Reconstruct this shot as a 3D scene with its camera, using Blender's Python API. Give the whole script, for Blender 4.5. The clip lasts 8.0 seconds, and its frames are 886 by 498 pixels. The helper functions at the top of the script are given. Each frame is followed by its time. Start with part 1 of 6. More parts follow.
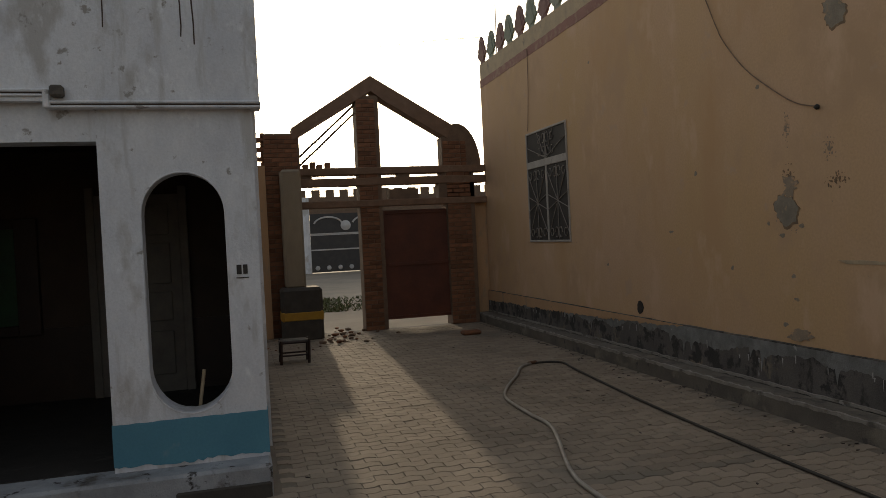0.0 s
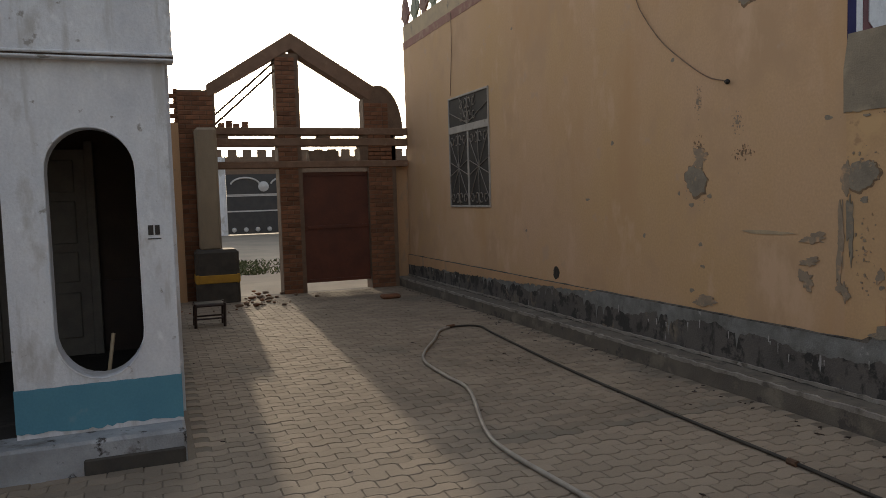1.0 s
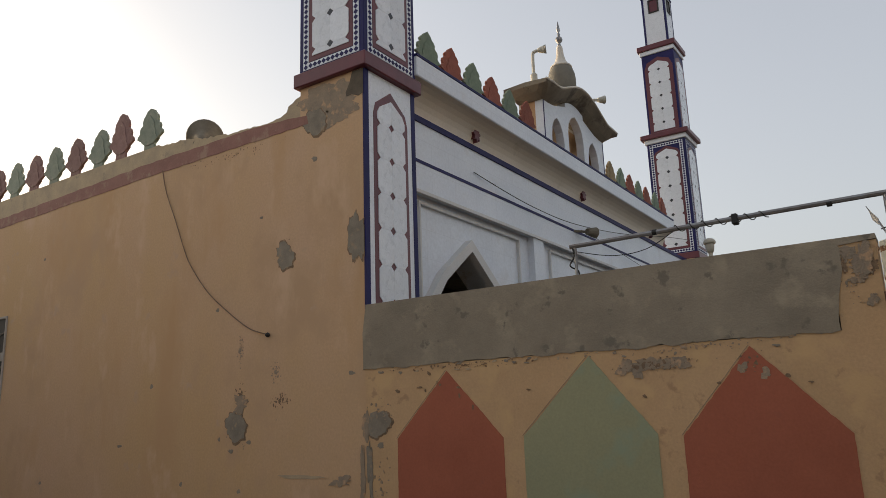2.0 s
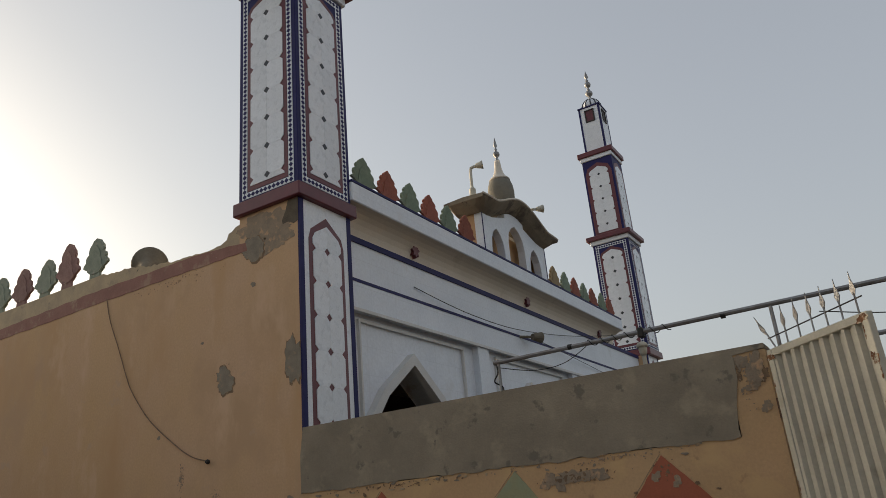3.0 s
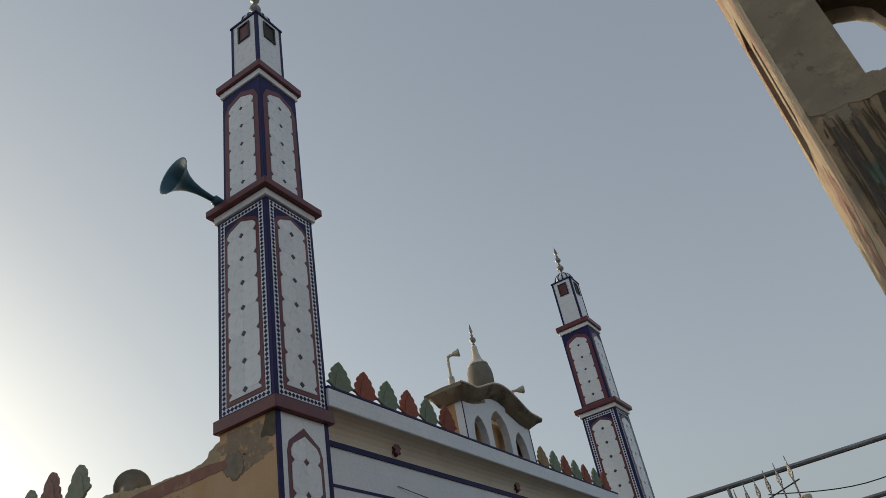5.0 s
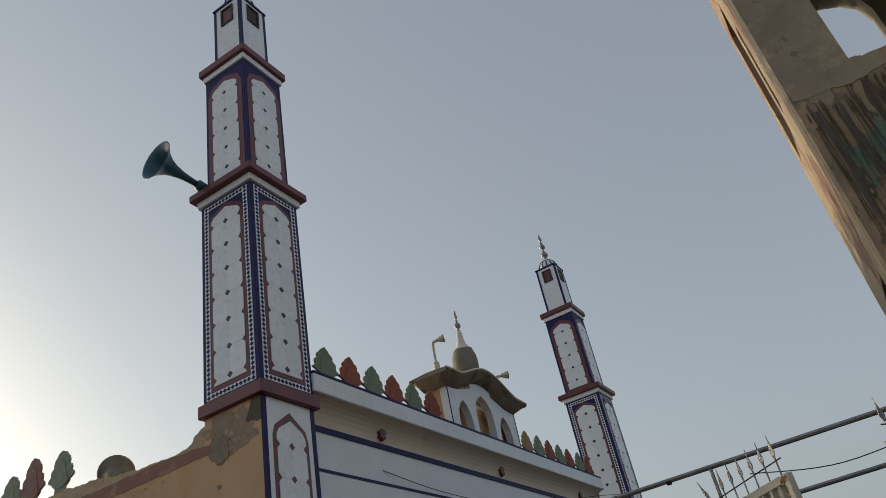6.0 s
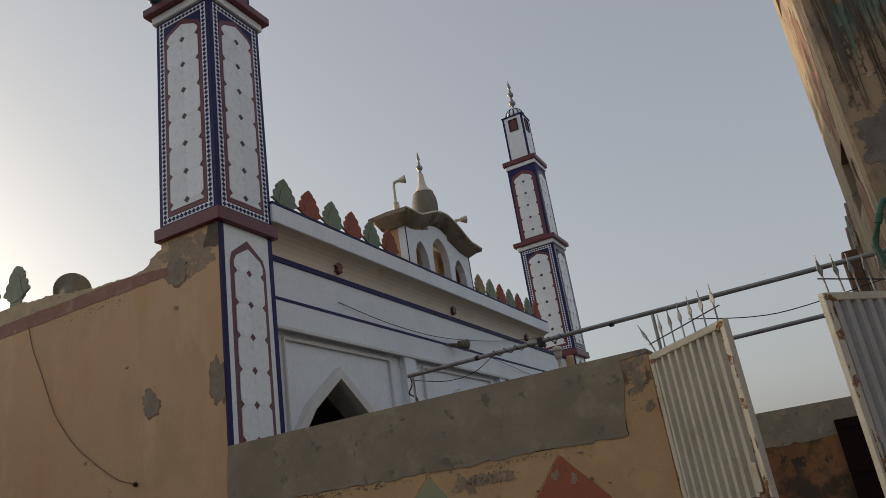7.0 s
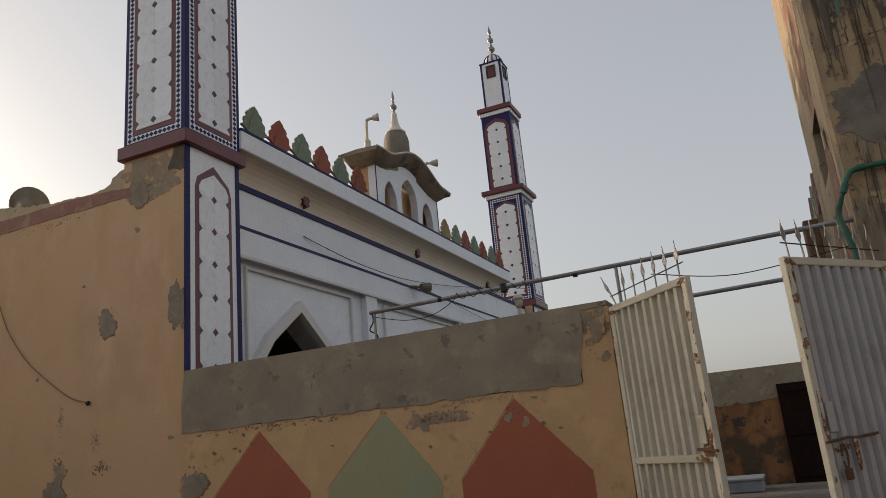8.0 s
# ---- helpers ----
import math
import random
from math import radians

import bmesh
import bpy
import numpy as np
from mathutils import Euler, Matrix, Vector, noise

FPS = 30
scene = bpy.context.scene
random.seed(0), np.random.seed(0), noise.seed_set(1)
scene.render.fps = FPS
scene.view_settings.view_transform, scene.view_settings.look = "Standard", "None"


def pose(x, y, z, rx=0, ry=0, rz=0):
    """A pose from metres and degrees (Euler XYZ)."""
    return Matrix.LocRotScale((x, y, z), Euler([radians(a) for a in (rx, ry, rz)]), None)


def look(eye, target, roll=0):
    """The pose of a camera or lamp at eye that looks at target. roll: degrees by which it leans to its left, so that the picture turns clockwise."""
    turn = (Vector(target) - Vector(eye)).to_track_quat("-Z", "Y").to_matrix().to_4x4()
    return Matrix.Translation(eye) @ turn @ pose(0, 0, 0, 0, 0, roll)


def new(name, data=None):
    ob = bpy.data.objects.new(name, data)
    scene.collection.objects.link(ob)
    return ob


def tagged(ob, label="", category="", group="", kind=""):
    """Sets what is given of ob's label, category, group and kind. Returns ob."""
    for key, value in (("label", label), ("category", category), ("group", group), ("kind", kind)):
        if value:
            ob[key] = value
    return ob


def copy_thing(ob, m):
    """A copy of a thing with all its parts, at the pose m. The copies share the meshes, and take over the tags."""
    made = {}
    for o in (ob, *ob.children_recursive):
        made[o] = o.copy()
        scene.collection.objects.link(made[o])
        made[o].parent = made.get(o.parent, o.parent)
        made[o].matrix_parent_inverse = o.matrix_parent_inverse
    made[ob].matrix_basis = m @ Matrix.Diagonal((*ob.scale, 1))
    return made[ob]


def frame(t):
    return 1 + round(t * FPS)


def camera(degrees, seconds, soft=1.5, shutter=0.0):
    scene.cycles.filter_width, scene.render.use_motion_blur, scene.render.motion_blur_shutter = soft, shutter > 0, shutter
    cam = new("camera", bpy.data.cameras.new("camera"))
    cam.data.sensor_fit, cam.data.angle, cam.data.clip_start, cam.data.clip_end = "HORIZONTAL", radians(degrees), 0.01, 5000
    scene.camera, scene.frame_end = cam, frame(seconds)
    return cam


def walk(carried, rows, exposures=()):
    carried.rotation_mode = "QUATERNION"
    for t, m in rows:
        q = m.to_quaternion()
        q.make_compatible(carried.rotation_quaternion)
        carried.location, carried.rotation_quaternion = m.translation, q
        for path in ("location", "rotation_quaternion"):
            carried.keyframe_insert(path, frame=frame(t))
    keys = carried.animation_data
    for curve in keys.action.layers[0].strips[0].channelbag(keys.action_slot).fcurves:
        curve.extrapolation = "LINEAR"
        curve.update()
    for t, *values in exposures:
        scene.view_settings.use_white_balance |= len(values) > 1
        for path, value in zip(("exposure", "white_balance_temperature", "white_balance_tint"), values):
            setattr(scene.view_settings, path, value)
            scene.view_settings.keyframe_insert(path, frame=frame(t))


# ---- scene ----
cam = camera(61.4, 8.0, soft=0.4)

EXPOSURES = [(0.0, 0.7, 7700, 12), (0.5, 0.95, 7600, 13), (1.0, 1.28, 7350, 13), (1.5, 1.22, 7250, 13), (2.0, 1.36, 7750, 15), (3.5, 0.84, 7500, 11),
             (4.5, 0.74, 7150, 9), (6.0, 0.78, 7200, 10), (7.0, 0.87, 7600, 14), (7.5, 0.97, 7850, 15), (8.0, 1.13, 7950, 16)]
PATH = [
    (0, (-4.651, -3.921, 1.695), (-4.121, -1.993, 1.656), -2.8),
    (0.5, (-4.651, -3.929, 1.697), (-4.1, -2.012, 1.55), -2.5),
    (1, (-4.651, -3.922, 1.695), (-3.924, -2.064, 1.552), -1.7),
    (1.2, (-4.661, -3.906, 1.695), (-3.703, -2.152, 1.634), -0.9),
    (1.3, (-4.651, -3.916, 1.694), (-3.543, -2.251, 1.73), -0.3),
    (1.5, (-4.719, -3.94, 1.721), (-3.296, -2.552, 1.944), -0.1),
    (1.7, (-4.838, -3.988, 1.76), (-3.244, -2.825, 2.088), -0.8),
    (2, (-4.928, -4.038, 1.783), (-3.296, -2.969, 2.223), -2.0),
    (2.2, (-4.961, -4.122, 1.799), (-3.356, -3.05, 2.322), -2.6),
    (3.3, (-5.065, -4.565, 1.866), (-3.444, -3.679, 2.634), -6.5),
    (3.5, (-5.17, -4.594, 1.867), (-3.585, -3.732, 2.728), -7.1),
    (4, (-5.295, -4.734, 1.894), (-3.801, -3.95, 2.968), -9.9),
    (4.5, (-5.306, -4.88, 1.903), (-3.849, -4.068, 3.007), -9.1),
    (4.7, (-5.291, -4.939, 1.912), (-3.818, -4.148, 3.008), -10.8),
    (5.8, (-5.236, -4.929, 1.876), (-3.727, -4.184, 2.957), -12.0),
    (6, (-5.262, -4.914, 1.878), (-3.738, -4.166, 2.936), -12.2),
    (6.5, (-5.265, -4.895, 1.864), (-3.681, -4.109, 2.799), -11.2),
    (7, (-5.206, -4.876, 1.832), (-3.506, -4.07, 2.512), -8.9),
    (7.5, (-5.194, -4.865, 1.819), (-3.47, -4.047, 2.418), -7.0),
    (8, (-5.194, -4.835, 1.804), (-3.421, -4.078, 2.335), -5.5),
]
walk(cam, [(t, look(eye, target, roll)) for t, eye, target, roll in PATH], EXPOSURES)

# ---- world, sun, exposure ----
SUN_EL, SUN_AZ = radians(8.8), radians(3.0)          # elevation; azimuth from +y towards +x
world = bpy.data.worlds.new("sky")
scene.world = world
world.use_nodes = True
wn = world.node_tree.nodes
sky = wn.new("ShaderNodeTexSky")
sky.sky_type = "NISHITA"
sky.sun_disc = False
sky.sun_elevation, sky.sun_rotation = SUN_EL, SUN_AZ
sky.air_density, sky.dust_density, sky.ozone_density = 1.0, 4.0, 1.0
wn["Background"].inputs["Strength"].default_value = 0.15
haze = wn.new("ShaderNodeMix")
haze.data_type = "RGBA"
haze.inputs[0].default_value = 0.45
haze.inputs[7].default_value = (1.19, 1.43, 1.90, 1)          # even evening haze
pale = wn.new("ShaderNodeHueSaturation")
pale.inputs["Saturation"].default_value = 0.54          # dust in the air greys the low sun's glow
world.node_tree.links.new(sky.outputs[0], pale.inputs["Color"])
cool = wn.new("ShaderNodeMix")
cool.data_type, cool.blend_type = "RGBA", "MULTIPLY"
cool.inputs[0].default_value = 1.0
cool.inputs[7].default_value = (0.92, 1.0, 1.05, 1)
world.node_tree.links.new(pale.outputs[0], cool.inputs[6])
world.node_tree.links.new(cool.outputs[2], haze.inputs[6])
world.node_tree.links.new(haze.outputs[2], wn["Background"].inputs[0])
sun = new("sun", bpy.data.lights.new("sun", "SUN"))
sun.data.energy, sun.data.angle, sun.data.color = 1.15, radians(1.0), (1.0, 0.87, 0.68)
sun_way = Vector((math.sin(SUN_AZ) * math.cos(SUN_EL), math.cos(SUN_AZ) * math.cos(SUN_EL), math.sin(SUN_EL)))
sun.matrix_world = look(sun_way * 60, (0, 0, 0))

# ---- materials ----


def mat(name, base, second=None, rough=0.85, scale=3.0, fine=60.0, bump=0.15, metal=0.0, stain=None, stain_at=0.62,
        stain_scale=1.3, vary=0.0, streak=1.0, spec=0.4, spot=None, spot_at=0.7, spot_scale=9.0,
        joints=None, runs=(), island=0.0, speck=None):
    """Paint, plaster, stone or metal: two tones by large noise, fine grain, stains with soft edges, relief."""
    m = bpy.data.materials.new(name)
    m.use_nodes = True
    n, l = m.node_tree.nodes, m.node_tree.links
    p = n["Principled BSDF"]
    co = n.new("ShaderNodeTexCoord").outputs["Object"]

    def noise_out(s, detail=6.0, stretch=1.0, off=0.0):
        mp = n.new("ShaderNodeMapping")
        mp.inputs["Scale"].default_value = (1, 1, stretch)
        mp.inputs["Location"].default_value = (off, off * 0.7, off * 0.3)
        l.new(co, mp.inputs["Vector"])
        t = n.new("ShaderNodeTexNoise")
        t.inputs["Scale"].default_value, t.inputs["Detail"].default_value = s, detail
        t.inputs["Roughness"].default_value = 0.62
        l.new(mp.outputs[0], t.inputs["Vector"])
        return t.outputs["Fac"]

    def ramp(fac, a, b):
        r = n.new("ShaderNodeMapRange")
        r.inputs["From Min"].default_value, r.inputs["From Max"].default_value = a, b
        l.new(fac, r.inputs["Value"])
        return r.outputs[0]

    def mix(fac, a, b, how="MIX"):
        x = n.new("ShaderNodeMix")
        x.data_type, x.blend_type = "RGBA", how
        if isinstance(fac, float):
            x.inputs[0].default_value = fac
        else:
            l.new(fac, x.inputs[0])
        for k, v in ((6, a), (7, b)):
            if isinstance(v, tuple):
                x.inputs[k].default_value = (*v, 1)
            else:
                l.new(v, x.inputs[k])
        return x.outputs[2]

    second = second or tuple(v * 0.82 for v in base)
    col = mix(ramp(noise_out(scale, stretch=streak), 0.35, 0.65), base, second)
    grain = noise_out(fine, 4.0, off=3.0)
    g = n.new("ShaderNodeMapRange")
    g.inputs["To Min"].default_value, g.inputs["To Max"].default_value = 0.82, 1.12
    l.new(grain, g.inputs["Value"])
    col = mix(1.0, col, g.outputs[0], "MULTIPLY")
    if stain:
        col = mix(ramp(noise_out(stain_scale, 9.0, streak, 7.0), stain_at, stain_at + 0.1), col, stain)
    if spot:
        col = mix(ramp(noise_out(spot_scale, 8.0, 1.0, 11.0), spot_at, spot_at + 0.05), col, spot)
    if speck:
        col = mix(ramp(noise_out(22.0, 5.0, 1.0, 41.0), 0.70, 0.74), col, speck)
    if joints:
        sep, com = n.new("ShaderNodeSeparateXYZ"), n.new("ShaderNodeCombineXYZ")
        l.new(co, sep.inputs[0])
        l.new(sep.outputs[0], com.inputs[0])
        l.new(sep.outputs[2], com.inputs[1])
        bt = n.new("ShaderNodeTexBrick")
        bt.inputs["Scale"].default_value, bt.inputs["Mortar Size"].default_value = 1.0, 0.0035
        bt.inputs["Brick Width"].default_value, bt.inputs["Row Height"].default_value = joints
        bt.offset = 0.0
        l.new(com.outputs[0], bt.inputs["Vector"])
        soft_line = n.new("ShaderNodeMath")
        soft_line.operation, soft_line.inputs[1].default_value = "MULTIPLY", 0.2
        l.new(bt.outputs["Fac"], soft_line.inputs[0])
        col = mix(soft_line.outputs[0], col, tuple(v * 0.55 for v in base))
    for colour, size, at, soft_edge, length in runs:          # dirt or salt washed down the face
        col = mix(ramp(noise_out(size, 7.0, length, 13.0 + 17.0 * at + size), at, at + soft_edge), col, colour)
    if vary:
        info = n.new("ShaderNodeObjectInfo")
        v = n.new("ShaderNodeMapRange")
        v.inputs["To Min"].default_value, v.inputs["To Max"].default_value = 1 - vary, 1 + vary
        l.new(info.outputs["Random"], v.inputs["Value"])
        col = mix(1.0, col, v.outputs[0], "MULTIPLY")
    if island:
        geo = n.new("ShaderNodeNewGeometry")
        v = n.new("ShaderNodeMapRange")
        v.inputs["To Min"].default_value, v.inputs["To Max"].default_value = 1 - island, 1 + island
        l.new(geo.outputs["Random Per Island"], v.inputs["Value"])
        col = mix(1.0, col, v.outputs[0], "MULTIPLY")
    l.new(col, p.inputs["Base Color"])
    r = n.new("ShaderNodeMapRange")
    r.inputs["To Min"].default_value, r.inputs["To Max"].default_value = max(rough - 0.12, 0.03), min(rough + 0.1, 1)
    l.new(noise_out(scale * 3, off=5.0), r.inputs["Value"])
    l.new(r.outputs[0], p.inputs["Roughness"])
    p.inputs["Metallic"].default_value = metal
    p.inputs["Specular IOR Level"].default_value = spec
    if bump:
        b = n.new("ShaderNodeBump")
        b.inputs["Strength"].default_value, b.inputs["Distance"].default_value = bump, 0.02
        h = mix(0.5, grain, noise_out(scale * 4, 8.0, off=9.0))
        l.new(h, b.inputs["Height"])
        l.new(b.outputs[0], p.inputs["Normal"])
    return m


OCHRE = mat("ochre_paint", (0.595, 0.385, 0.243), (0.58, 0.37, 0.195), rough=0.9, scale=0.55, fine=45, bump=0.14,
            stain=(0.52, 0.335, 0.20), stain_at=0.54, stain_scale=0.9, streak=0.8, spot=(0.53, 0.355, 0.23), spot_at=0.63, spot_scale=2.6, speck=(0.33, 0.25, 0.18),
            runs=(((0.54, 0.33, 0.175), 1.3, 0.53, 0.16, 0.35), ((0.62, 0.41, 0.262), 2.2, 0.57, 0.12, 0.5)))
OCHRE_LOW = mat("mottled_ochre_paint", (0.595, 0.378, 0.21), (0.54, 0.34, 0.182), rough=0.9, scale=1.6, fine=55, bump=0.2, stain=(0.60, 0.385, 0.20), stain_at=0.52, stain_scale=2.4,
                spot=(0.43, 0.265, 0.145), spot_at=0.605, spot_scale=4.5, speck=(0.30, 0.215, 0.14))
OCHRE_WORN = mat("worn_ochre_paint", (0.54, 0.325, 0.18), (0.46, 0.285, 0.16), rough=0.92, scale=2.5, bump=0.3,
                 stain=(0.27, 0.23, 0.18), stain_at=0.58, stain_scale=2.2, streak=0.3, spot=(0.2, 0.17, 0.14), spot_at=0.66, spot_scale=6)
PALE_COPING = mat("pale_coping_plaster", (0.50, 0.38, 0.24), (0.40, 0.31, 0.21), scale=5, bump=0.4, stain=(0.24, 0.2, 0.16), stain_at=0.6, stain_scale=5)
BAND_RED = mat("faded_red_band", (0.32, 0.155, 0.125), (0.26, 0.125, 0.10), scale=5, bump=0.5, stain=(0.36, 0.225, 0.165), stain_at=0.54, stain_scale=4, spot=(0.42, 0.32, 0.25), spot_at=0.66, spot_scale=14)
CEMENT = mat("bare_cement", (0.315, 0.262, 0.195), (0.235, 0.196, 0.147), rough=0.95, scale=2.0, fine=90, bump=0.35, streak=1.2,
             stain=(0.35, 0.29, 0.21), stain_at=0.54, stain_scale=3.2, spot=(0.18, 0.152, 0.118), spot_at=0.60, spot_scale=5)
PATCH = mat("cement_patch", (0.31, 0.265, 0.205), (0.22, 0.187, 0.145), rough=0.95, scale=6, fine=110, bump=0.7, stain=(0.40, 0.28, 0.18), stain_at=0.57, stain_scale=9)
DARK_PATCH = mat("dark_bare_plaster", (0.105, 0.085, 0.062), (0.15, 0.12, 0.088), rough=0.95, scale=7, fine=100, bump=0.8)
DAMP = mat("damp_cement_dado", (0.145, 0.13, 0.118), (0.10, 0.092, 0.085), rough=0.92, scale=2.6, fine=70, bump=0.7,
           stain=(0.22, 0.18, 0.135), stain_at=0.56, stain_scale=2.4, spot=(0.045, 0.042, 0.04), spot_at=0.52, spot_scale=4.0,
           runs=(((0.05, 0.046, 0.043), 7.0, 0.54, 0.08, 0.45), ((0.36, 0.35, 0.34), 13.0, 0.66, 0.05, 0.3)))
ARCH_RED = mat("brick_red_paint", (0.42, 0.124, 0.07), (0.36, 0.103, 0.058), rough=0.85, scale=1.4, bump=0.12, stain=(0.30, 0.10, 0.07),
               stain_at=0.62, stain_scale=3, spot=(0.42, 0.22, 0.15), spot_at=0.76, spot_scale=7)
ARCH_GREEN = mat("faded_green_paint", (0.345, 0.335, 0.198), (0.31, 0.31, 0.188), rough=0.88, scale=1.3, bump=0.12, stain=(0.27, 0.325, 0.225),
                 stain_at=0.54, stain_scale=1.3, spot=(0.32, 0.27, 0.17), spot_at=0.72, spot_scale=6)
WHITE = mat("white_facade_tile", (0.735, 0.78, 0.84), (0.67, 0.715, 0.78), rough=0.45, scale=1.6, fine=30, bump=0.06,
            stain=(0.62, 0.63, 0.65), stain_at=0.62, stain_scale=1.2, spec=0.5, joints=(0.46, 0.31))
CREAM = mat("cream_cornice_paint", (0.71, 0.64, 0.55), (0.66, 0.595, 0.505), scale=1.2, bump=0.1, stain=(0.55, 0.485, 0.395), stain_at=0.62, stain_scale=2)
ARCH_TRIM = mat("off_white_trim_paint", (0.68, 0.68, 0.67), (0.61, 0.605, 0.59), scale=2, bump=0.1, stain=(0.48, 0.43, 0.36), stain_at=0.6, stain_scale=3)
TILE = mat("white_glazed_tile", (0.755, 0.79, 0.835), (0.71, 0.745, 0.79), rough=0.3, scale=4, fine=40, bump=0.04, vary=0.05, spec=0.5)
NAVY = mat("navy_blue_tile", (0.024, 0.023, 0.112), (0.017, 0.017, 0.08), rough=0.55, scale=6, bump=0.06, spec=0.2)
MAROON = mat("maroon_tile", (0.15, 0.028, 0.038), (0.11, 0.022, 0.03), rough=0.4, scale=6, bump=0.08, spec=0.5)
LEAF_GREEN = mat("green_merlon_paint", (0.245, 0.305, 0.22), (0.185, 0.245, 0.175), scale=14, fine=40, bump=1.0, stain=(0.25, 0.25, 0.18), stain_at=0.6, stain_scale=9, vary=0.12)
LEAF_RED = mat("red_merlon_paint", (0.345, 0.108, 0.072), (0.27, 0.085, 0.058), scale=14, fine=40, bump=1.0, stain=(0.32, 0.2, 0.14), stain_at=0.62, stain_scale=9, vary=0.12)
# Green and red merlon paints again, paled and greyed to imitate backlight.
SIDE_GREEN = mat("backlit_grey_green_merlon_paint", (0.27, 0.30, 0.23), (0.21, 0.245, 0.19), scale=9, bump=0.7, stain=(0.33, 0.31, 0.25), stain_at=0.57, stain_scale=9, vary=0.1)
SIDE_RED = mat("backlit_grey_red_merlon_paint", (0.29, 0.165, 0.145), (0.235, 0.125, 0.11), scale=9, bump=0.7, stain=(0.34, 0.25, 0.2), stain_at=0.58, stain_scale=9, vary=0.1)
LEAF_GOLD = mat("gold_merlon_paint", (0.36, 0.26, 0.14), scale=9, bump=0.6)
DOME = mat("grey_dome_paint", (0.23, 0.21, 0.17), (0.18, 0.165, 0.135), scale=6, bump=0.3)
EAVE = mat("weathered_eave_plaster", (0.28, 0.235, 0.175), (0.19, 0.155, 0.115), rough=0.93, scale=3, bump=0.4, stain=(0.12, 0.095, 0.07), stain_at=0.52, stain_scale=4, spot=(0.12, 0.10, 0.08), spot_at=0.62, spot_scale=9)
STEEL = mat("grey_galvanised_steel", (0.33, 0.34, 0.35), (0.22, 0.2, 0.19), rough=0.5, metal=0.7, scale=5, bump=0.15, spot=(0.2, 0.1, 0.06), spot_at=0.66)
GATE_PAINT = mat("cream_gate_paint", (0.55, 0.52, 0.43), (0.47, 0.44, 0.36), rough=0.55, scale=4, bump=0.12, stain=(0.38, 0.33, 0.25), stain_at=0.62,
                 stain_scale=3, spot=(0.27, 0.11, 0.045), spot_at=0.68, spot_scale=6)
GATE_GREY = mat("grey_gate_sheet", (0.395, 0.39, 0.39), (0.335, 0.33, 0.33), rough=0.5, scale=4, bump=0.12, stain=(0.29, 0.28, 0.27), stain_at=0.62,
                stain_scale=3, spot=(0.24, 0.11, 0.05), spot_at=0.68, spot_scale=7)
RUST = mat("rusty_iron", (0.17, 0.085, 0.05), (0.10, 0.06, 0.04), rough=0.85, metal=0.3, scale=12, bump=0.4)
IRON = mat("dark_iron", (0.035, 0.033, 0.032), (0.06, 0.05, 0.045), rough=0.6, metal=0.4, scale=12, bump=0.2)
WIRE_BROWN = mat("dusty_brown_cable", (0.25, 0.165, 0.11), (0.17, 0.11, 0.075), rough=0.8, scale=15, bump=0.05)
DARK_PANE = mat("dusty_dark_window_pane", (0.058, 0.051, 0.044), (0.042, 0.037, 0.032), rough=0.8, scale=3, bump=0.05)
SLATE = mat("dark_slate_tile", (0.035, 0.04, 0.05), (0.028, 0.032, 0.04), rough=0.4, scale=6, bump=0.05)
CABLE = mat("black_cable", (0.02, 0.019, 0.018), rough=0.6, scale=15, bump=0.05)
HOSE = mat("grey_plastic_hose", (0.36, 0.33, 0.29), (0.25, 0.22, 0.19), rough=0.55, scale=6, bump=0.1)
HOSE_DARK = mat("dark_rubber_hose", (0.03, 0.027, 0.024), (0.05, 0.043, 0.036), rough=0.7, scale=6, bump=0.1)
HORN_BLUE = mat("teal_horn_enamel", (0.02, 0.105, 0.155), (0.02, 0.08, 0.12), rough=0.4, scale=5, bump=0.06, spot=(0.12, 0.09, 0.07), spot_at=0.72)
HORN_GREY = mat("weathered_grey_horn", (0.21, 0.185, 0.145), (0.15, 0.13, 0.10), rough=0.93, scale=7, bump=0.3, spec=0.1)
HORN_WHITE = mat("cream_horn_plastic", (0.62, 0.58, 0.48), rough=0.5, scale=7, bump=0.05)
GREEN_PIPE = mat("green_plastic_pipe", (0.015, 0.105, 0.07), (0.013, 0.08, 0.055), rough=0.45, scale=7, bump=0.08)
PORCH_WHITE = mat("flaking_white_wash", (0.74, 0.745, 0.76), (0.60, 0.61, 0.64), rough=0.95, scale=3.5, fine=60, bump=0.4,
                  stain=(0.47, 0.455, 0.44), stain_at=0.52, stain_scale=2.6, streak=0.5, spot=(0.33, 0.31, 0.29), spot_at=0.63, spot_scale=9,
                  runs=(((0.50, 0.49, 0.48), 6.0, 0.56, 0.1, 0.12), ((0.80, 0.81, 0.82), 8.0, 0.6, 0.12, 0.6)))
PORCH_BLUE = mat("sky_blue_dado_paint", (0.09, 0.27, 0.35), (0.08, 0.24, 0.32), rough=0.85, scale=3, bump=0.2, stain=(0.17, 0.29, 0.34), stain_at=0.64, stain_scale=4)
# Set well below wall paint: the rooms' shade is carried by this colour.
INNER = mat("plaster_dark_for_shade_and_dirt", (0.078, 0.053, 0.041), (0.058, 0.04, 0.032), scale=2, bump=0.2)
DOOR_WOOD = mat("grey_painted_door", (0.17, 0.15, 0.128), (0.13, 0.115, 0.10), rough=0.6, scale=5, bump=0.15)
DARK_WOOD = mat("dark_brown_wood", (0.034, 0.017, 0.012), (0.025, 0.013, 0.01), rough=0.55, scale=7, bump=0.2)
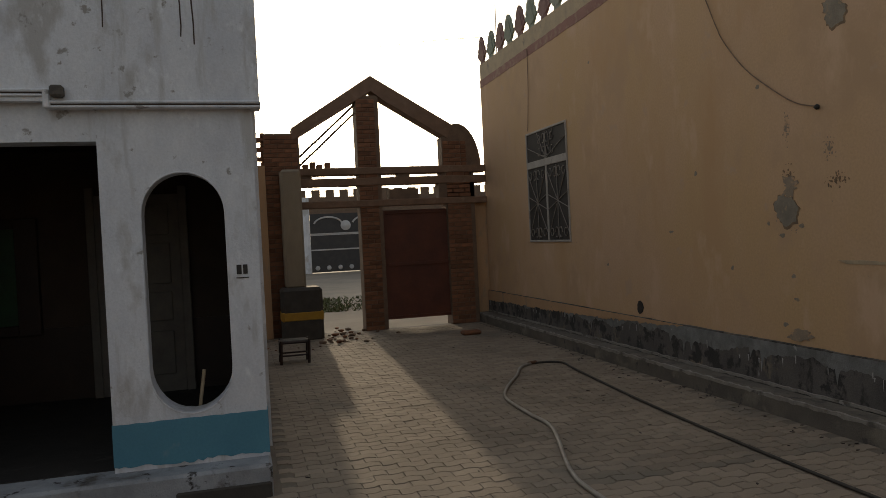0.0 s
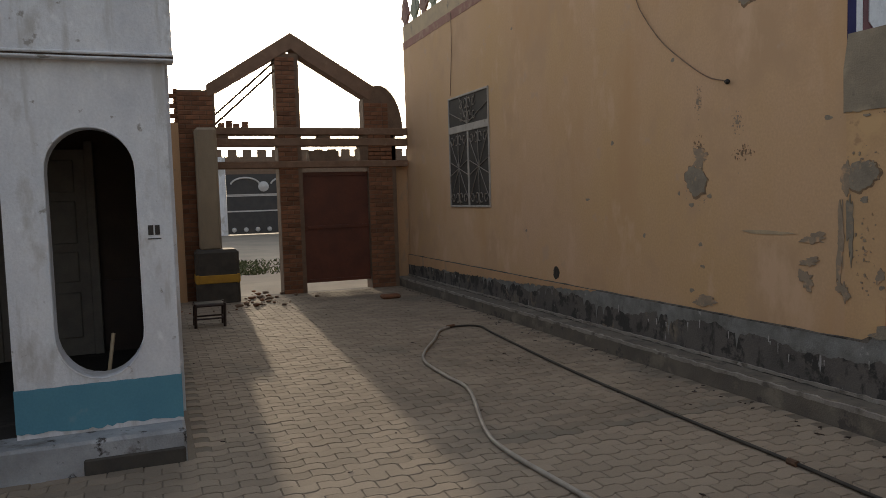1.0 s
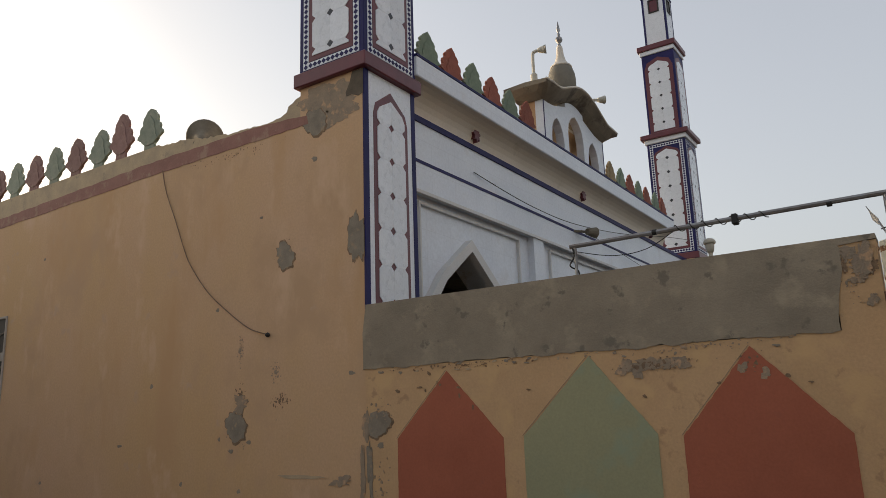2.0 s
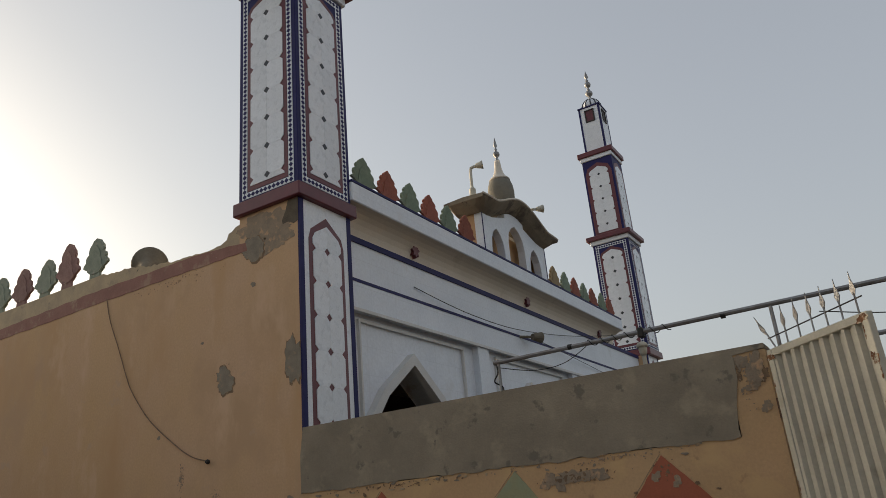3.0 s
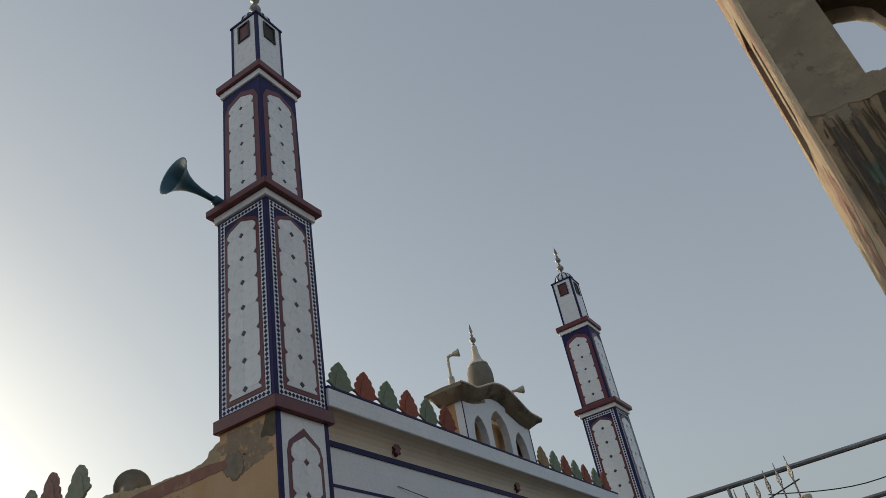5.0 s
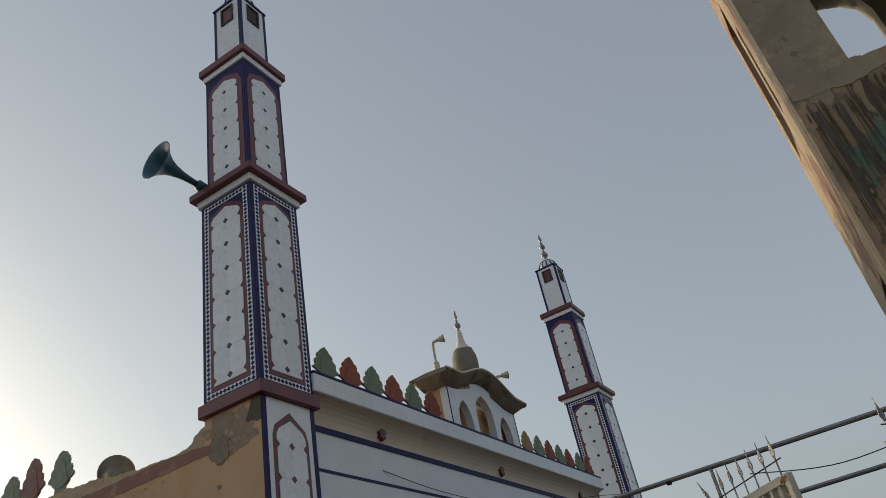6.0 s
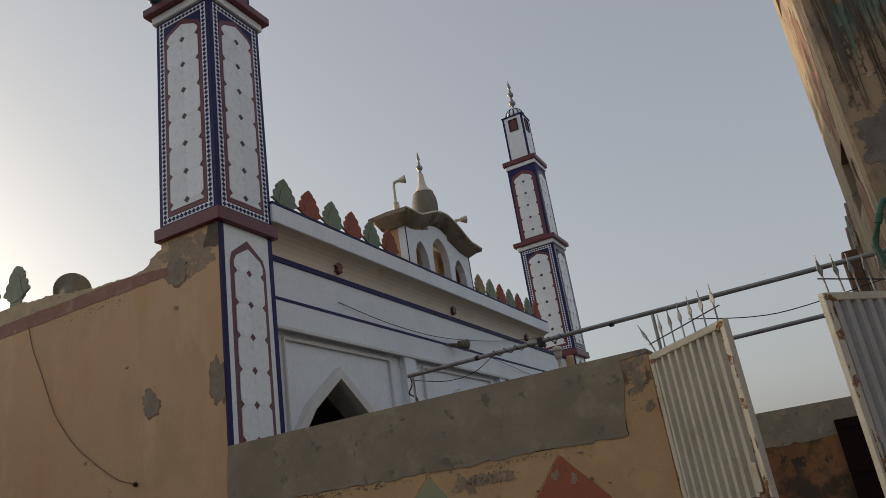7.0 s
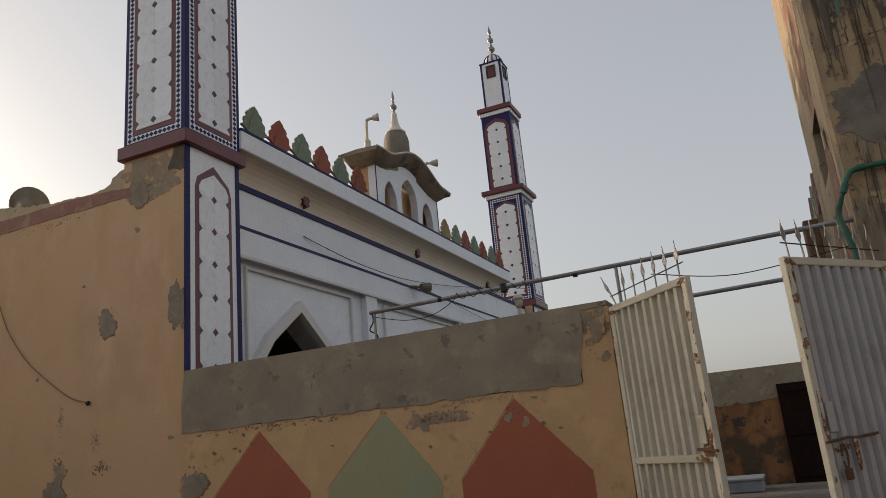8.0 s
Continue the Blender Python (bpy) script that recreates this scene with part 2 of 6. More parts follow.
GATE_WOOD = mat("red_brown_gate_sheet", (0.135, 0.040, 0.022), (0.095, 0.03, 0.018), rough=0.6, scale=3, bump=0.15)
BRICK = mat("red_brick", (0.25, 0.108, 0.056), (0.18, 0.082, 0.046), rough=0.92, scale=9, fine=110, bump=0.5, vary=0.28)
MORTAR = mat("grey_mortar", (0.20, 0.128, 0.085), (0.145, 0.095, 0.065), scale=9, bump=0.5)
PAVER = mat("grey_concrete_paver", (0.315, 0.254, 0.193), (0.225, 0.18, 0.136), rough=0.9, scale=0.9, fine=70, bump=0.35,
            stain=(0.20, 0.17, 0.135), stain_at=0.57, stain_scale=0.7, spot=(0.17, 0.14, 0.11), spot_at=0.66, spot_scale=4, vary=0.1, island=0.13)
SAND = mat("sandy_joint_soil", (0.19, 0.155, 0.118), (0.15, 0.122, 0.095), scale=3, fine=90, bump=0.5)
EARTH = mat("dusty_street_earth", (0.30, 0.25, 0.19), (0.24, 0.2, 0.155), scale=0.6, fine=40, bump=0.5, stain=(0.2, 0.17, 0.13), stain_at=0.58, stain_scale=0.9)
TANK_DARK = mat("black_column_paint", (0.05, 0.045, 0.04), (0.075, 0.066, 0.055), scale=6, bump=0.2)
TANK_YELLOW = mat("yellow_column_paint", (0.48, 0.27, 0.035), (0.40, 0.22, 0.04), scale=6, bump=0.2)
BLACK_GATE = mat("black_iron_gate_sheet", (0.03, 0.03, 0.032), (0.045, 0.043, 0.042), rough=0.5, scale=3, bump=0.1)
SILVER = mat("silver_gate_trim", (0.5, 0.5, 0.5), rough=0.4, metal=0.3, scale=6, bump=0.05)
LEAFY = mat("roadside_weeds", (0.06, 0.085, 0.03), (0.09, 0.10, 0.04), scale=8, bump=0.3)
GREEN_GLASS = mat("green_window_cloth", (0.03, 0.10, 0.05), (0.025, 0.07, 0.04), rough=0.4, scale=4, bump=0.05)

# ---- building helpers ----


def part(name, bm, material, parent=None, label="", smooth=False):
    """Link a bmesh as one mesh object, under a thing or a part when a parent is given."""
    me = bpy.data.meshes.new(name)
    bm.normal_update()
    bm.to_mesh(me)
    bm.free()
    me.materials.append(material)
    if smooth:
        for f in me.polygons:
            f.use_smooth = True
    ob = new(name, me)
    if parent:
        ob.parent = parent
    if label:
        ob["label"] = label
    return ob


def thing(name, label, category, group="", kind=""):
    return tagged(new(name), label, category, group, kind)


def structure(name, bm, material, label, category="", smooth=False):
    return tagged(part(name, bm, material, smooth=smooth), label, category, kind="structure")


def box(bm, x0, x1, y0, y1, z0, z1, bevel=0.0):
    r = bmesh.ops.create_cube(bm, size=1)
    bmesh.ops.transform(bm, verts=r["verts"], matrix=Matrix.LocRotScale(((x0 + x1) / 2, (y0 + y1) / 2, (z0 + z1) / 2), None, (x1 - x0, y1 - y0, z1 - z0)))
    if bevel:
        es = list({e for v in r["verts"] for e in v.link_edges})
        bmesh.ops.bevel(bm, geom=es, offset=bevel, segments=1, affect="EDGES")
    return bm


def B(*a, bevel=0.0):
    return box(bmesh.new(), *a, bevel=bevel)


def prism(bm, pts, plane, a, b):
    """A polygon in the plane xz, yz or xy, drawn out along the third axis from a to b."""
    at = {"xz": lambda p, w: (p[0], w, p[1]), "yz": lambda p, w: (w, p[0], p[1]), "xy": lambda p, w: (p[0], p[1], w)}[plane]
    lo, hi = [bm.verts.new(at(p, a)) for p in pts], [bm.verts.new(at(p, b)) for p in pts]
    n = len(pts)
    fs = [bm.faces.new(lo), bm.faces.new(hi[::-1])]
    fs += [bm.faces.new((lo[(i + 1) % n], lo[i], hi[i], hi[(i + 1) % n])) for i in range(n)]
    bmesh.ops.recalc_face_normals(bm, faces=fs)
    return bm


def P(pts, plane, a, b):
    return prism(bmesh.new(), pts, plane, a, b)


def holed(bm, x0, x1, z0, z1, cx, profile, plane, a, b):
    """A wall panel with an opening symmetrical about cx. profile: (half width, z) from its foot to its crown."""
    foot = [(cx, z0)] if profile[0][0] == 0 else []
    for s, edge in ((-1, x0), (1, x1)):
        pts = [(edge, z0)] + foot + [(cx + s * w, z) for w, z in profile] + [(cx, z1), (edge, z1)]
        prism(bm, pts if s < 0 else pts[::-1], plane, a, b)
    return bm


def tube(bm, pts, r, n=8):
    """A round bar along a line of points."""
    pts = [Vector(p) for p in pts]
    rings = []
    for i, p in enumerate(pts):
        d = (pts[min(i + 1, len(pts) - 1)] - pts[max(i - 1, 0)]).normalized()
        s = d.cross(Vector((0, 0, 1)) if abs(d.z) < 0.9 else Vector((1, 0, 0))).normalized()
        t = s.cross(d)
        rings.append([bm.verts.new(p + r * (math.cos(k * math.tau / n) * s + math.sin(k * math.tau / n) * t)) for k in range(n)])
    for u, v in zip(rings, rings[1:]):
        for k in range(n):
            bm.faces.new((u[k], u[(k + 1) % n], v[(k + 1) % n], v[k]))
    bm.faces.new(rings[0][::-1]), bm.faces.new(rings[-1])
    return bm


def T(pts, r, n=8):
    return tube(bmesh.new(), pts, r, n)


def lathe(bm, profile, m=Matrix(), n=20):
    """A turned shape: (radius, height) pairs round the local z axis, placed by m."""
    rings = []
    for r, z in profile:
        rings.append([bm.verts.new(m @ Vector((r * math.cos(k * math.tau / n), r * math.sin(k * math.tau / n), z))) for k in range(n)])
    for u, v in zip(rings, rings[1:]):
        for k in range(n):
            bm.faces.new((u[k], u[(k + 1) % n], v[(k + 1) % n], v[k]))
    bm.faces.new(rings[0][::-1]), bm.faces.new(rings[-1])
    bmesh.ops.recalc_face_normals(bm, faces=bm.faces)
    return bm


def curve_points(pts, steps=6):
    """A smooth line through the points (Catmull-Rom)."""
    pts = [Vector(p) for p in pts]
    ext = [pts[0]] + pts + [pts[-1]]
    out = []
    for i in range(1, len(ext) - 2):
        p0, p1, p2, p3 = ext[i - 1:i + 3]
        for k in range(steps):
            t = k / steps
            out.append(0.5 * (2 * p1 + (p2 - p0) * t + (2 * p0 - 5 * p1 + 4 * p2 - p3) * t * t + (3 * p1 - p0 - 3 * p2 + p3) * t ** 3))
    return out + [pts[-1]]


def blob(cy, cz, ry, rz, seed, n=56, rough=0.25):
    """An uneven, chipped round outline."""
    rnd = random.Random(seed)
    ph = [rnd.uniform(0, math.tau) for _ in range(5)]
    out = []
    for i in range(n):
        a = i * math.tau / n
        k = 1 + rough * (0.5 * math.sin(2 * a + ph[0]) + 0.3 * math.sin(3 * a + ph[1]) + 0.25 * math.sin(7 * a + ph[2]) + 0.15 * math.sin(13 * a + ph[3]) + 0.22 * rnd.uniform(-1, 1))
        out.append((cy + ry * math.cos(a) * k, cz + rz * math.sin(a) * k))
    return out


# Brown tone for the gateway's cement beams includes the sun's warm flare.
GATE_BEAM = mat("brown_brick_flare_render", (0.25, 0.15, 0.10), (0.19, 0.115, 0.075), rough=0.92, scale=5, bump=0.5, stain=(0.28, 0.19, 0.13), stain_at=0.6, stain_scale=5)
PEEL = mat("black_damp_plaster", (0.055, 0.05, 0.047), (0.10, 0.088, 0.078), rough=0.95, scale=7, fine=90, bump=0.7, stain=(0.17, 0.14, 0.11), stain_at=0.6, stain_scale=6)
SALT = mat("white_salt_bloom", (0.46, 0.45, 0.44), (0.34, 0.33, 0.32), rough=0.95, scale=12, fine=120, bump=0.6, stain=(0.2, 0.18, 0.17), stain_at=0.52, stain_scale=9)
DADO_TOP = mat("grey_lime_render", (0.25, 0.255, 0.245), (0.15, 0.148, 0.14), rough=0.95, scale=5, fine=80, bump=0.6, stain=(0.125, 0.115, 0.108), stain_at=0.55,
               stain_scale=4, spot=(0.36, 0.35, 0.335), spot_at=0.63, spot_scale=7)
WINDOW_PAINT = mat("dull_white_window_paint", (0.46, 0.42, 0.37), (0.37, 0.33, 0.29), rough=0.8, scale=5, bump=0.2, stain=(0.27, 0.23, 0.19), stain_at=0.58, stain_scale=6)
GRILLE = mat("pale_worn_grille_paint", (0.27, 0.245, 0.215), (0.2, 0.16, 0.13), rough=0.6, scale=14, bump=0.2)
COLUMN = mat("pale_grey_column_wash", (0.34, 0.275, 0.195), (0.27, 0.215, 0.155), rough=0.92, scale=3, bump=0.3, stain=(0.28, 0.22, 0.15), stain_at=0.57, stain_scale=3, streak=0.4)
STEP = mat("brown_grey_plinth_cement", (0.17, 0.147, 0.12), (0.115, 0.10, 0.085), rough=0.95, scale=3, fine=80, bump=0.6, stain=(0.225, 0.195, 0.155), stain_at=0.56, stain_scale=3, spot=(0.085, 0.075, 0.066), spot_at=0.6, spot_scale=5)
ARRIS = mat("pale_worn_cement_edge", (0.33, 0.30, 0.265), (0.235, 0.21, 0.185), rough=0.95, scale=6, fine=90, bump=0.6, stain=(0.12, 0.105, 0.09), stain_at=0.53, stain_scale=4, spot=(0.33, 0.31, 0.28), spot_at=0.62, spot_scale=8)
LIMEWASH = mat("worn_blue_white_limewash", (0.40, 0.42, 0.44), (0.27, 0.28, 0.29), rough=0.95, scale=3.5, fine=80, bump=0.7, stain=(0.12, 0.108, 0.095), stain_at=0.53, stain_scale=3.2, spot=(0.06, 0.054, 0.05), spot_at=0.60, spot_scale=8)
# Near-black floor tone holds the shade under the porch roof.
PORCH_FLOOR = mat("worn_porch_floor_shade_dark", (0.034, 0.029, 0.025), (0.025, 0.022, 0.019), rough=0.85, scale=2, bump=0.3, stain=(0.07, 0.062, 0.054), stain_at=0.6, stain_scale=2)
BROWN_PATCH = mat("bare_brown_plaster", (0.27, 0.175, 0.105), (0.19, 0.125, 0.08), rough=0.95, scale=9, fine=110, bump=0.7, stain=(0.45, 0.29, 0.16), stain_at=0.55, stain_scale=14)
GREY_SMEAR = mat("greyed_plaster_smear", (0.36, 0.27, 0.19), (0.27, 0.215, 0.16), rough=0.95, scale=9, fine=110, bump=0.6, stain=(0.52, 0.33, 0.2), stain_at=0.54, stain_scale=12)

# ---- ground ----
structure("ground", B(-150, 150, -150, 250, -0.30, -0.045), EARTH, "dusty bare earth of street and yard")

# ---- side wall of the mosque, face at x = 0 ----
WALL_END = 9.72
wall = structure("wall_north", B(0, 0.3, 0.79, WALL_END, 0, 4.60), OCHRE, "tall ochre-painted side wall, patched and stained", "wall")
rnd = random.Random(2)


def ragged(pts, amount, step=0.045):
    """Cut a line of (along, height) points into short pieces and chip it."""
    out = []
    for (a, b), (c, d) in zip(pts, pts[1:]):
        n = max(1, int(math.hypot(c - a, d - b) / step))
        out += [(a + (c - a) * k / n + (rnd.uniform(-1, 1) * amount * 0.5 if k else 0), b + (d - b) * k / n + (rnd.uniform(-1, 1) * amount if k else 0)) for k in range(n)]
    return out + [pts[-1]]


top_line = ragged([(3.12, 4.905), (3.05, 4.91), (2.9, 4.88), (2.48, 4.86), (2.2, 4.80), (1.79, 4.745), (1.3, 4.725), (1.07, 4.735), (0.98, 4.77), (0.955, 4.83), (0.90, 4.845), (0.86, 4.875), (0.79, 4.89)], 0.011)
part("coping", P([(0.79, 4.60), (WALL_END, 4.60), (WALL_END, 4.90)] + top_line, "yz", 0.005, 0.26), PALE_COPING, wall, "pale broken-edged coping")
part("red_band", P(ragged([(0.68, 4.572), (3.0, 4.560), (6.6, 4.50), (WALL_END, 4.46)], 0.006, 0.09) + ragged([(WALL_END, 4.60), (6.6, 4.635), (3.0, 4.72), (1.35, 4.71), (0.95, 4.69), (0.70, 4.66)], 0.007, 0.09), "yz", -0.005, 0.1), BAND_RED, wall, "faded red painted band")
dado = bmesh.new()
rnd = random.Random(3)
ys = [WALL_END - i * (WALL_END + 3.82) / 70 for i in range(71)]
prism(dado, [(y, 0) for y in (ys[0], ys[-1])] + [(y, (0.585 if y > -0.3 else 0.70) + rnd.uniform(-0.005, 0.005)) for y in ys[::-1]], "yz", -0.035, 0.012)
part("dado", dado, DAMP, wall, "damp blackened cement dado with salt marks")
rnd = random.Random(17)
low_edge, v, drip = [], 0.0, 0.0
for k in range(680):
    v = 0.86 * v + rnd.uniform(-0.014, 0.014)
    drip = drip * 0.45 if rnd.random() > 0.05 else rnd.uniform(0.04, 0.15)
    low_edge.append((WALL_END - k * (WALL_END + 3.82) / 679, max(0.25, 0.455 + v - drip + 0.03 * math.sin(k * 0.05) + 0.015 * math.sin(k * 0.17))))
part("dado_render", P(low_edge + [(-3.82, 0.69), (-0.3, 0.69), (-0.2, 0.576), (WALL_END, 0.576)], "yz", -0.0365, -0.02), DADO_TOP, wall, "grey lime render with ragged lower edge")
for k in range(44):
    y, z1, ln, w = WALL_END - 13.2 * rnd.random(), rnd.uniform(0.36, 0.50), rnd.uniform(0.03, 0.10), rnd.uniform(0.003, 0.009)
    edge = [(y + w * (0.3 + rnd.random()) * (1 - u), z1 - ln * u) for u in np.linspace(0, 1, 7)]
    part("salt_run", P([(2 * y - a - 0.4 * w * rnd.random(), b) for a, b in edge] + edge[::-1], "yz", -0.0385, -0.02), SALT, wall, "white run of salt")
part("painted_ledge", P(ragged([(WALL_END, 0.40), (7.5, 0.43), (5.5, 0.47), (4.0, 0.53), (3.2, 0.575)], 0.02, 0.05) + [(3.2, 0.58), (WALL_END, 0.58)], "yz", -0.042, -0.02), OCHRE_WORN, wall, "ochre paint carried down over the ledge")
part("plinth_step", B(-0.25, -0.03, -3.8, WALL_END, -0.05, 0.175, bevel=0.03), STEP, wall)
for z0, z1, x0, x1 in ((0.135, 0.168, -0.2525, -0.20), (0.178, 0.205, -0.052, -0.03)):
    part("worn_arris", P(ragged([(-3.8, z0), (WALL_END, z0)], 0.008, 0.06) + ragged([(WALL_END, z1), (-3.8, z1)], 0.006, 0.06), "yz", x0, x1), ARRIS, wall, "pale worn edge of the plinth")
SMEARS = [(0, 0.97, 3.32, 0.115, 0.12, 0.3), (0, 0.09, 3.36, 0.10, 0.22, 0.3), (0, 0.60, 4.57, 0.15, 0.125, 0.2), (0, 1.59, 1.76, 0.145, 0.125, 0.22),
          (1, 1.53, 1.97, 0.097, 0.066, 0.7), (0, -0.11, 1.75, 0.124, 0.108, 0.2), (1, 0.01, 1.73, 0.043, 0.10, 0.4), (1, 0.05, 1.26, 0.032, 0.235, 0.6),
          (0, -0.03, 1.39, 0.026, 0.237, 0.5), (1, 0.28, 1.29, 0.10, 0.037, 0.7), (1, 0.32, 1.11, 0.077, 0.03, 0.7), (1, 0.35, 0.97, 0.059, 0.069, 0.7),
          (1, 0.02, 0.92, 0.045, 0.062, 0.7), (1, 1.47, 0.67, 0.142, 0.05, 0.4)]
SPECKS = [(1.82, 1.65), (1.65, 1.54), (1.41, 1.62), (1.53, 1.18), (1.50, 0.98), (-0.14, 1.58), (-0.28, 0.97), (1.65, 0.75), (0.16, 2.18), (2.36, 1.23), (1.9, 2.9), (0.6, 4.2),
          (1.3, 3.75), (2.9, 2.2), (3.4, 1.6), (4.9, 1.2), (5.2, 3.9)]


def chip_cluster(owner, cy, cz, ry, rz, count, seed, material, largest=0.02, edge=None):
    """Many small chips scattered over a patch of wall, thinning outwards, as one mesh."""
    draw = random.Random(seed)
    bm = bmesh.new()
    for k in range(count):
        a, r = draw.uniform(0, math.tau), draw.random() ** 0.7
        y, z = cy + ry * r * math.cos(a), cz + rz * r * math.sin(a)
        size = largest * (0.25 + 0.75 * draw.random() ** 2) * (1.2 - 0.7 * r)
        pts = blob(y, z, size * draw.uniform(0.5, 1.0), size * draw.uniform(0.5, 1.1), seed * 100 + k, 9, 0.45)
        if edge is not None:
            pts = [(max(p, edge), q) for p, q in pts]
        prism(bm, pts, "yz", -0.0017 - 0.00002 * k, 0.008)
    return part("chipped_paint", bm, material, owner, "scatter of small paint chips")


for k, (soft_edge, cy, cz, ry, rz, rough) in enumerate(SMEARS):
    if not soft_edge and ry > 0.05:
        part("patch_rim", P([(max(a, 0.006) if cy > 0.05 else a, b) for a, b in blob(cy - 0.006, cz - 0.008, ry * 1.09, rz * 1.09, 20 + k, rough=rough * 1.3)], "yz", -0.0021 - 0.0001 * k, 0.01), BROWN_PATCH, wall, "brown rim round the patch, wider below")
    part("plaster_patch", P([(max(a, 0.006) if cy > 0.05 else a, b) for a, b in blob(cy, cz, ry, rz, 20 + k, rough=rough)], "yz", -0.003 - 0.0005 * k, 0.01), GREY_SMEAR if soft_edge else PATCH, wall, "rough grey cement patch")
for k, (cy, cz) in enumerate(SPECKS):
    part("chip", P(blob(cy, cz, 0.02 + 0.008 * (k % 3), 0.016 + 0.006 * (k % 2), 220 + k, 14, 0.4), "yz", -0.0025, 0.01), PATCH, wall, "small chip in the paint")
for k, (cy, cz, ry, rz, count, largest) in enumerate([(1.55, 2.46, 0.045, 0.17, 40, 0.022), (1.54, 2.05, 0.08, 0.12, 40, 0.022), (1.58, 1.62, 0.16, 0.12, 26, 0.016), (1.01, 1.98, 0.13, 0.07, 46, 0.020),
                                                      (1.07, 2.23, 0.08, 0.12, 40, 0.020), (1.0, 3.34, 0.17, 0.15, 22, 0.013), (0.42, 4.62, 0.30, 0.16, 60, 0.020), (1.7, 4.50, 0.75, 0.07, 70, 0.014)]):
    chip_cluster(wall, cy, cz, ry, rz, count, 31 + k, (GREY_SMEAR, BROWN_PATCH)[k % 2], largest, 0.006)
part("worn_paint", P(blob(0.40, 4.72, 0.385, 0.19, 240, 90, 0.4), "yz", -0.0022, 0.01), GREY_SMEAR, wall, "paint worn to grey plaster")
part("plaster_patch", P([(0.004, 4.95), (0.13, 4.95), (0.16, 4.85), (0.21, 4.76), (0.20, 4.72), (0.13, 4.725), (0.06, 4.69), (0.004, 4.71)], "yz", -0.0045, 0.01), DARK_PATCH, wall, "rough grey cement patch")
# No opening is cut: a flat disc gives the hole's darkness.
part("drain_hole", P(blob(4.13, 0.70, 0.07, 0.075, 5, rough=0.15), "yz", -0.008, 0.01), IRON, wall, "flat dark disc for a small drain hole")
part("chalk_scrape", P(blob(0.75, 1.32, 0.30, 0.014, 6, rough=0.3), "yz", -0.004, 0.01), PALE_COPING, wall, "pale scraped streak")

# ---- window in the side wall ----
win = tagged(new("window_1"), "two-light window with white frame and ornate iron grille", "window", kind="structure")
WY0, WY1, WZ0, WZ1 = 6.0, 7.49, 1.53, 3.23
part("pane", B(-0.004, 0.012, WY0, WY1, WZ0, WZ1), DARK_PANE, win, "dusty dark pane")
for y0, y1, z0, z1 in ((WY0 - 0.025, WY0, WZ0 - 0.03, WZ1 + 0.03), (WY1, WY1 + 0.025, WZ0 - 0.03, WZ1 + 0.03), (WY0, WY1, WZ0 - 0.03, WZ0), (WY0, WY1, WZ1, WZ1 + 0.03),
                       (WY0, WY1, 2.68, 2.79), (6.725, 6.77, WZ0, 2.68)):
    part("window_frame", B(-0.02, 0.02, y0, y1, z0, z1, bevel=0.004), WINDOW_PAINT, win)


def grille(y0, y1, z0, z1, cz):
    bm = bmesh.new()
    cy = (y0 + y1) / 2
    for k in range(10):
        a = k * math.tau / 10 + 0.3
        ey, ez = math.cos(a), math.sin(a)
        s = min((y1 - y0) / 2 / max(abs(ey), 0.01), ((z1 - cz) if ez > 0 else (cz - z0)) / max(abs(ez), 0.01)) * 0.97
        tube(bm, [(-0.012, cy, cz), (-0.016, cy + ey * s * 0.5, cz + ez * s * 0.5), (-0.012, cy + ey * s, cz + ez * s)], 0.007, 5)
    for sy in (-1, 1):
        for zz in (z0 + 0.12, z1 - 0.12):
            tube(bm, [(-0.014, cy + sy * (0.07 + 0.055 * math.cos(t)), zz + 0.075 * math.sin(t)) for t in np.linspace(0, 5.2, 12)], 0.009, 5)
            tube(bm, [(-0.014, cy + sy * (0.24 + 0.05 * math.cos(t)), zz + 0.06 * math.sin(t)) for t in np.linspace(1, 6.2, 10)], 0.008, 5)
    return bm


for a in ((WY0, 6.725, WZ0, 2.68, 2.12), (6.77, WY1, WZ0, 2.68, 2.12), (WY0, WY1, 2.79, WZ1, 2.80)):
    part("grille", grille(*a), GRILLE, win, "scrolled wrought-iron grille")

# ---- cables on the side wall ----
for pts, lab in (([(-0.008, 2.89, 4.58), (-0.008, 2.80, 4.30), (-0.008, 2.62, 3.95), (-0.008, 2.45, 3.60), (-0.01, 2.33, 3.41), (-0.008, 2.05, 3.10), (-0.008, 1.7, 2.84), (-0.008, 1.42, 2.67), (-0.01, 1.19, 2.6)],
                  "thin brown cable hanging on the ochre wall"),
                 ([(-0.01, 7.3, 4.6), (-0.01, 7.32, 4.0), (-0.01, 7.42, 3.3)], "thin brown cable above the barred window")):
    tagged(part("cable", T(curve_points(pts), 0.0052, 6), WIRE_BROWN), lab, "cable", "wall cables")
tagged(part("wall_plug", lathe(bmesh.new(), [(0.012, -0.02), (0.024, 0), (0.02, 0.015)], pose(-0.02, 1.17, 2.59, 0, 90, 0), 10), CABLE), "black cable end plug on the ochre wall", "plug")

# ---- merlons ----
HALF = [(0.10, 0), (0.088, 0.05), (0.098, 0.10), (0.14, 0.15), (0.185, 0.185), (0.232, 0.20), (0.232, 0.215), (0.195, 0.235), (0.176, 0.262), (0.188, 0.298), (0.178, 0.342), (0.145, 0.365), (0.128, 0.382),
        (0.14, 0.415), (0.11, 0.458), (0.078, 0.472), (0.066, 0.505), (0.0, 0.56)]
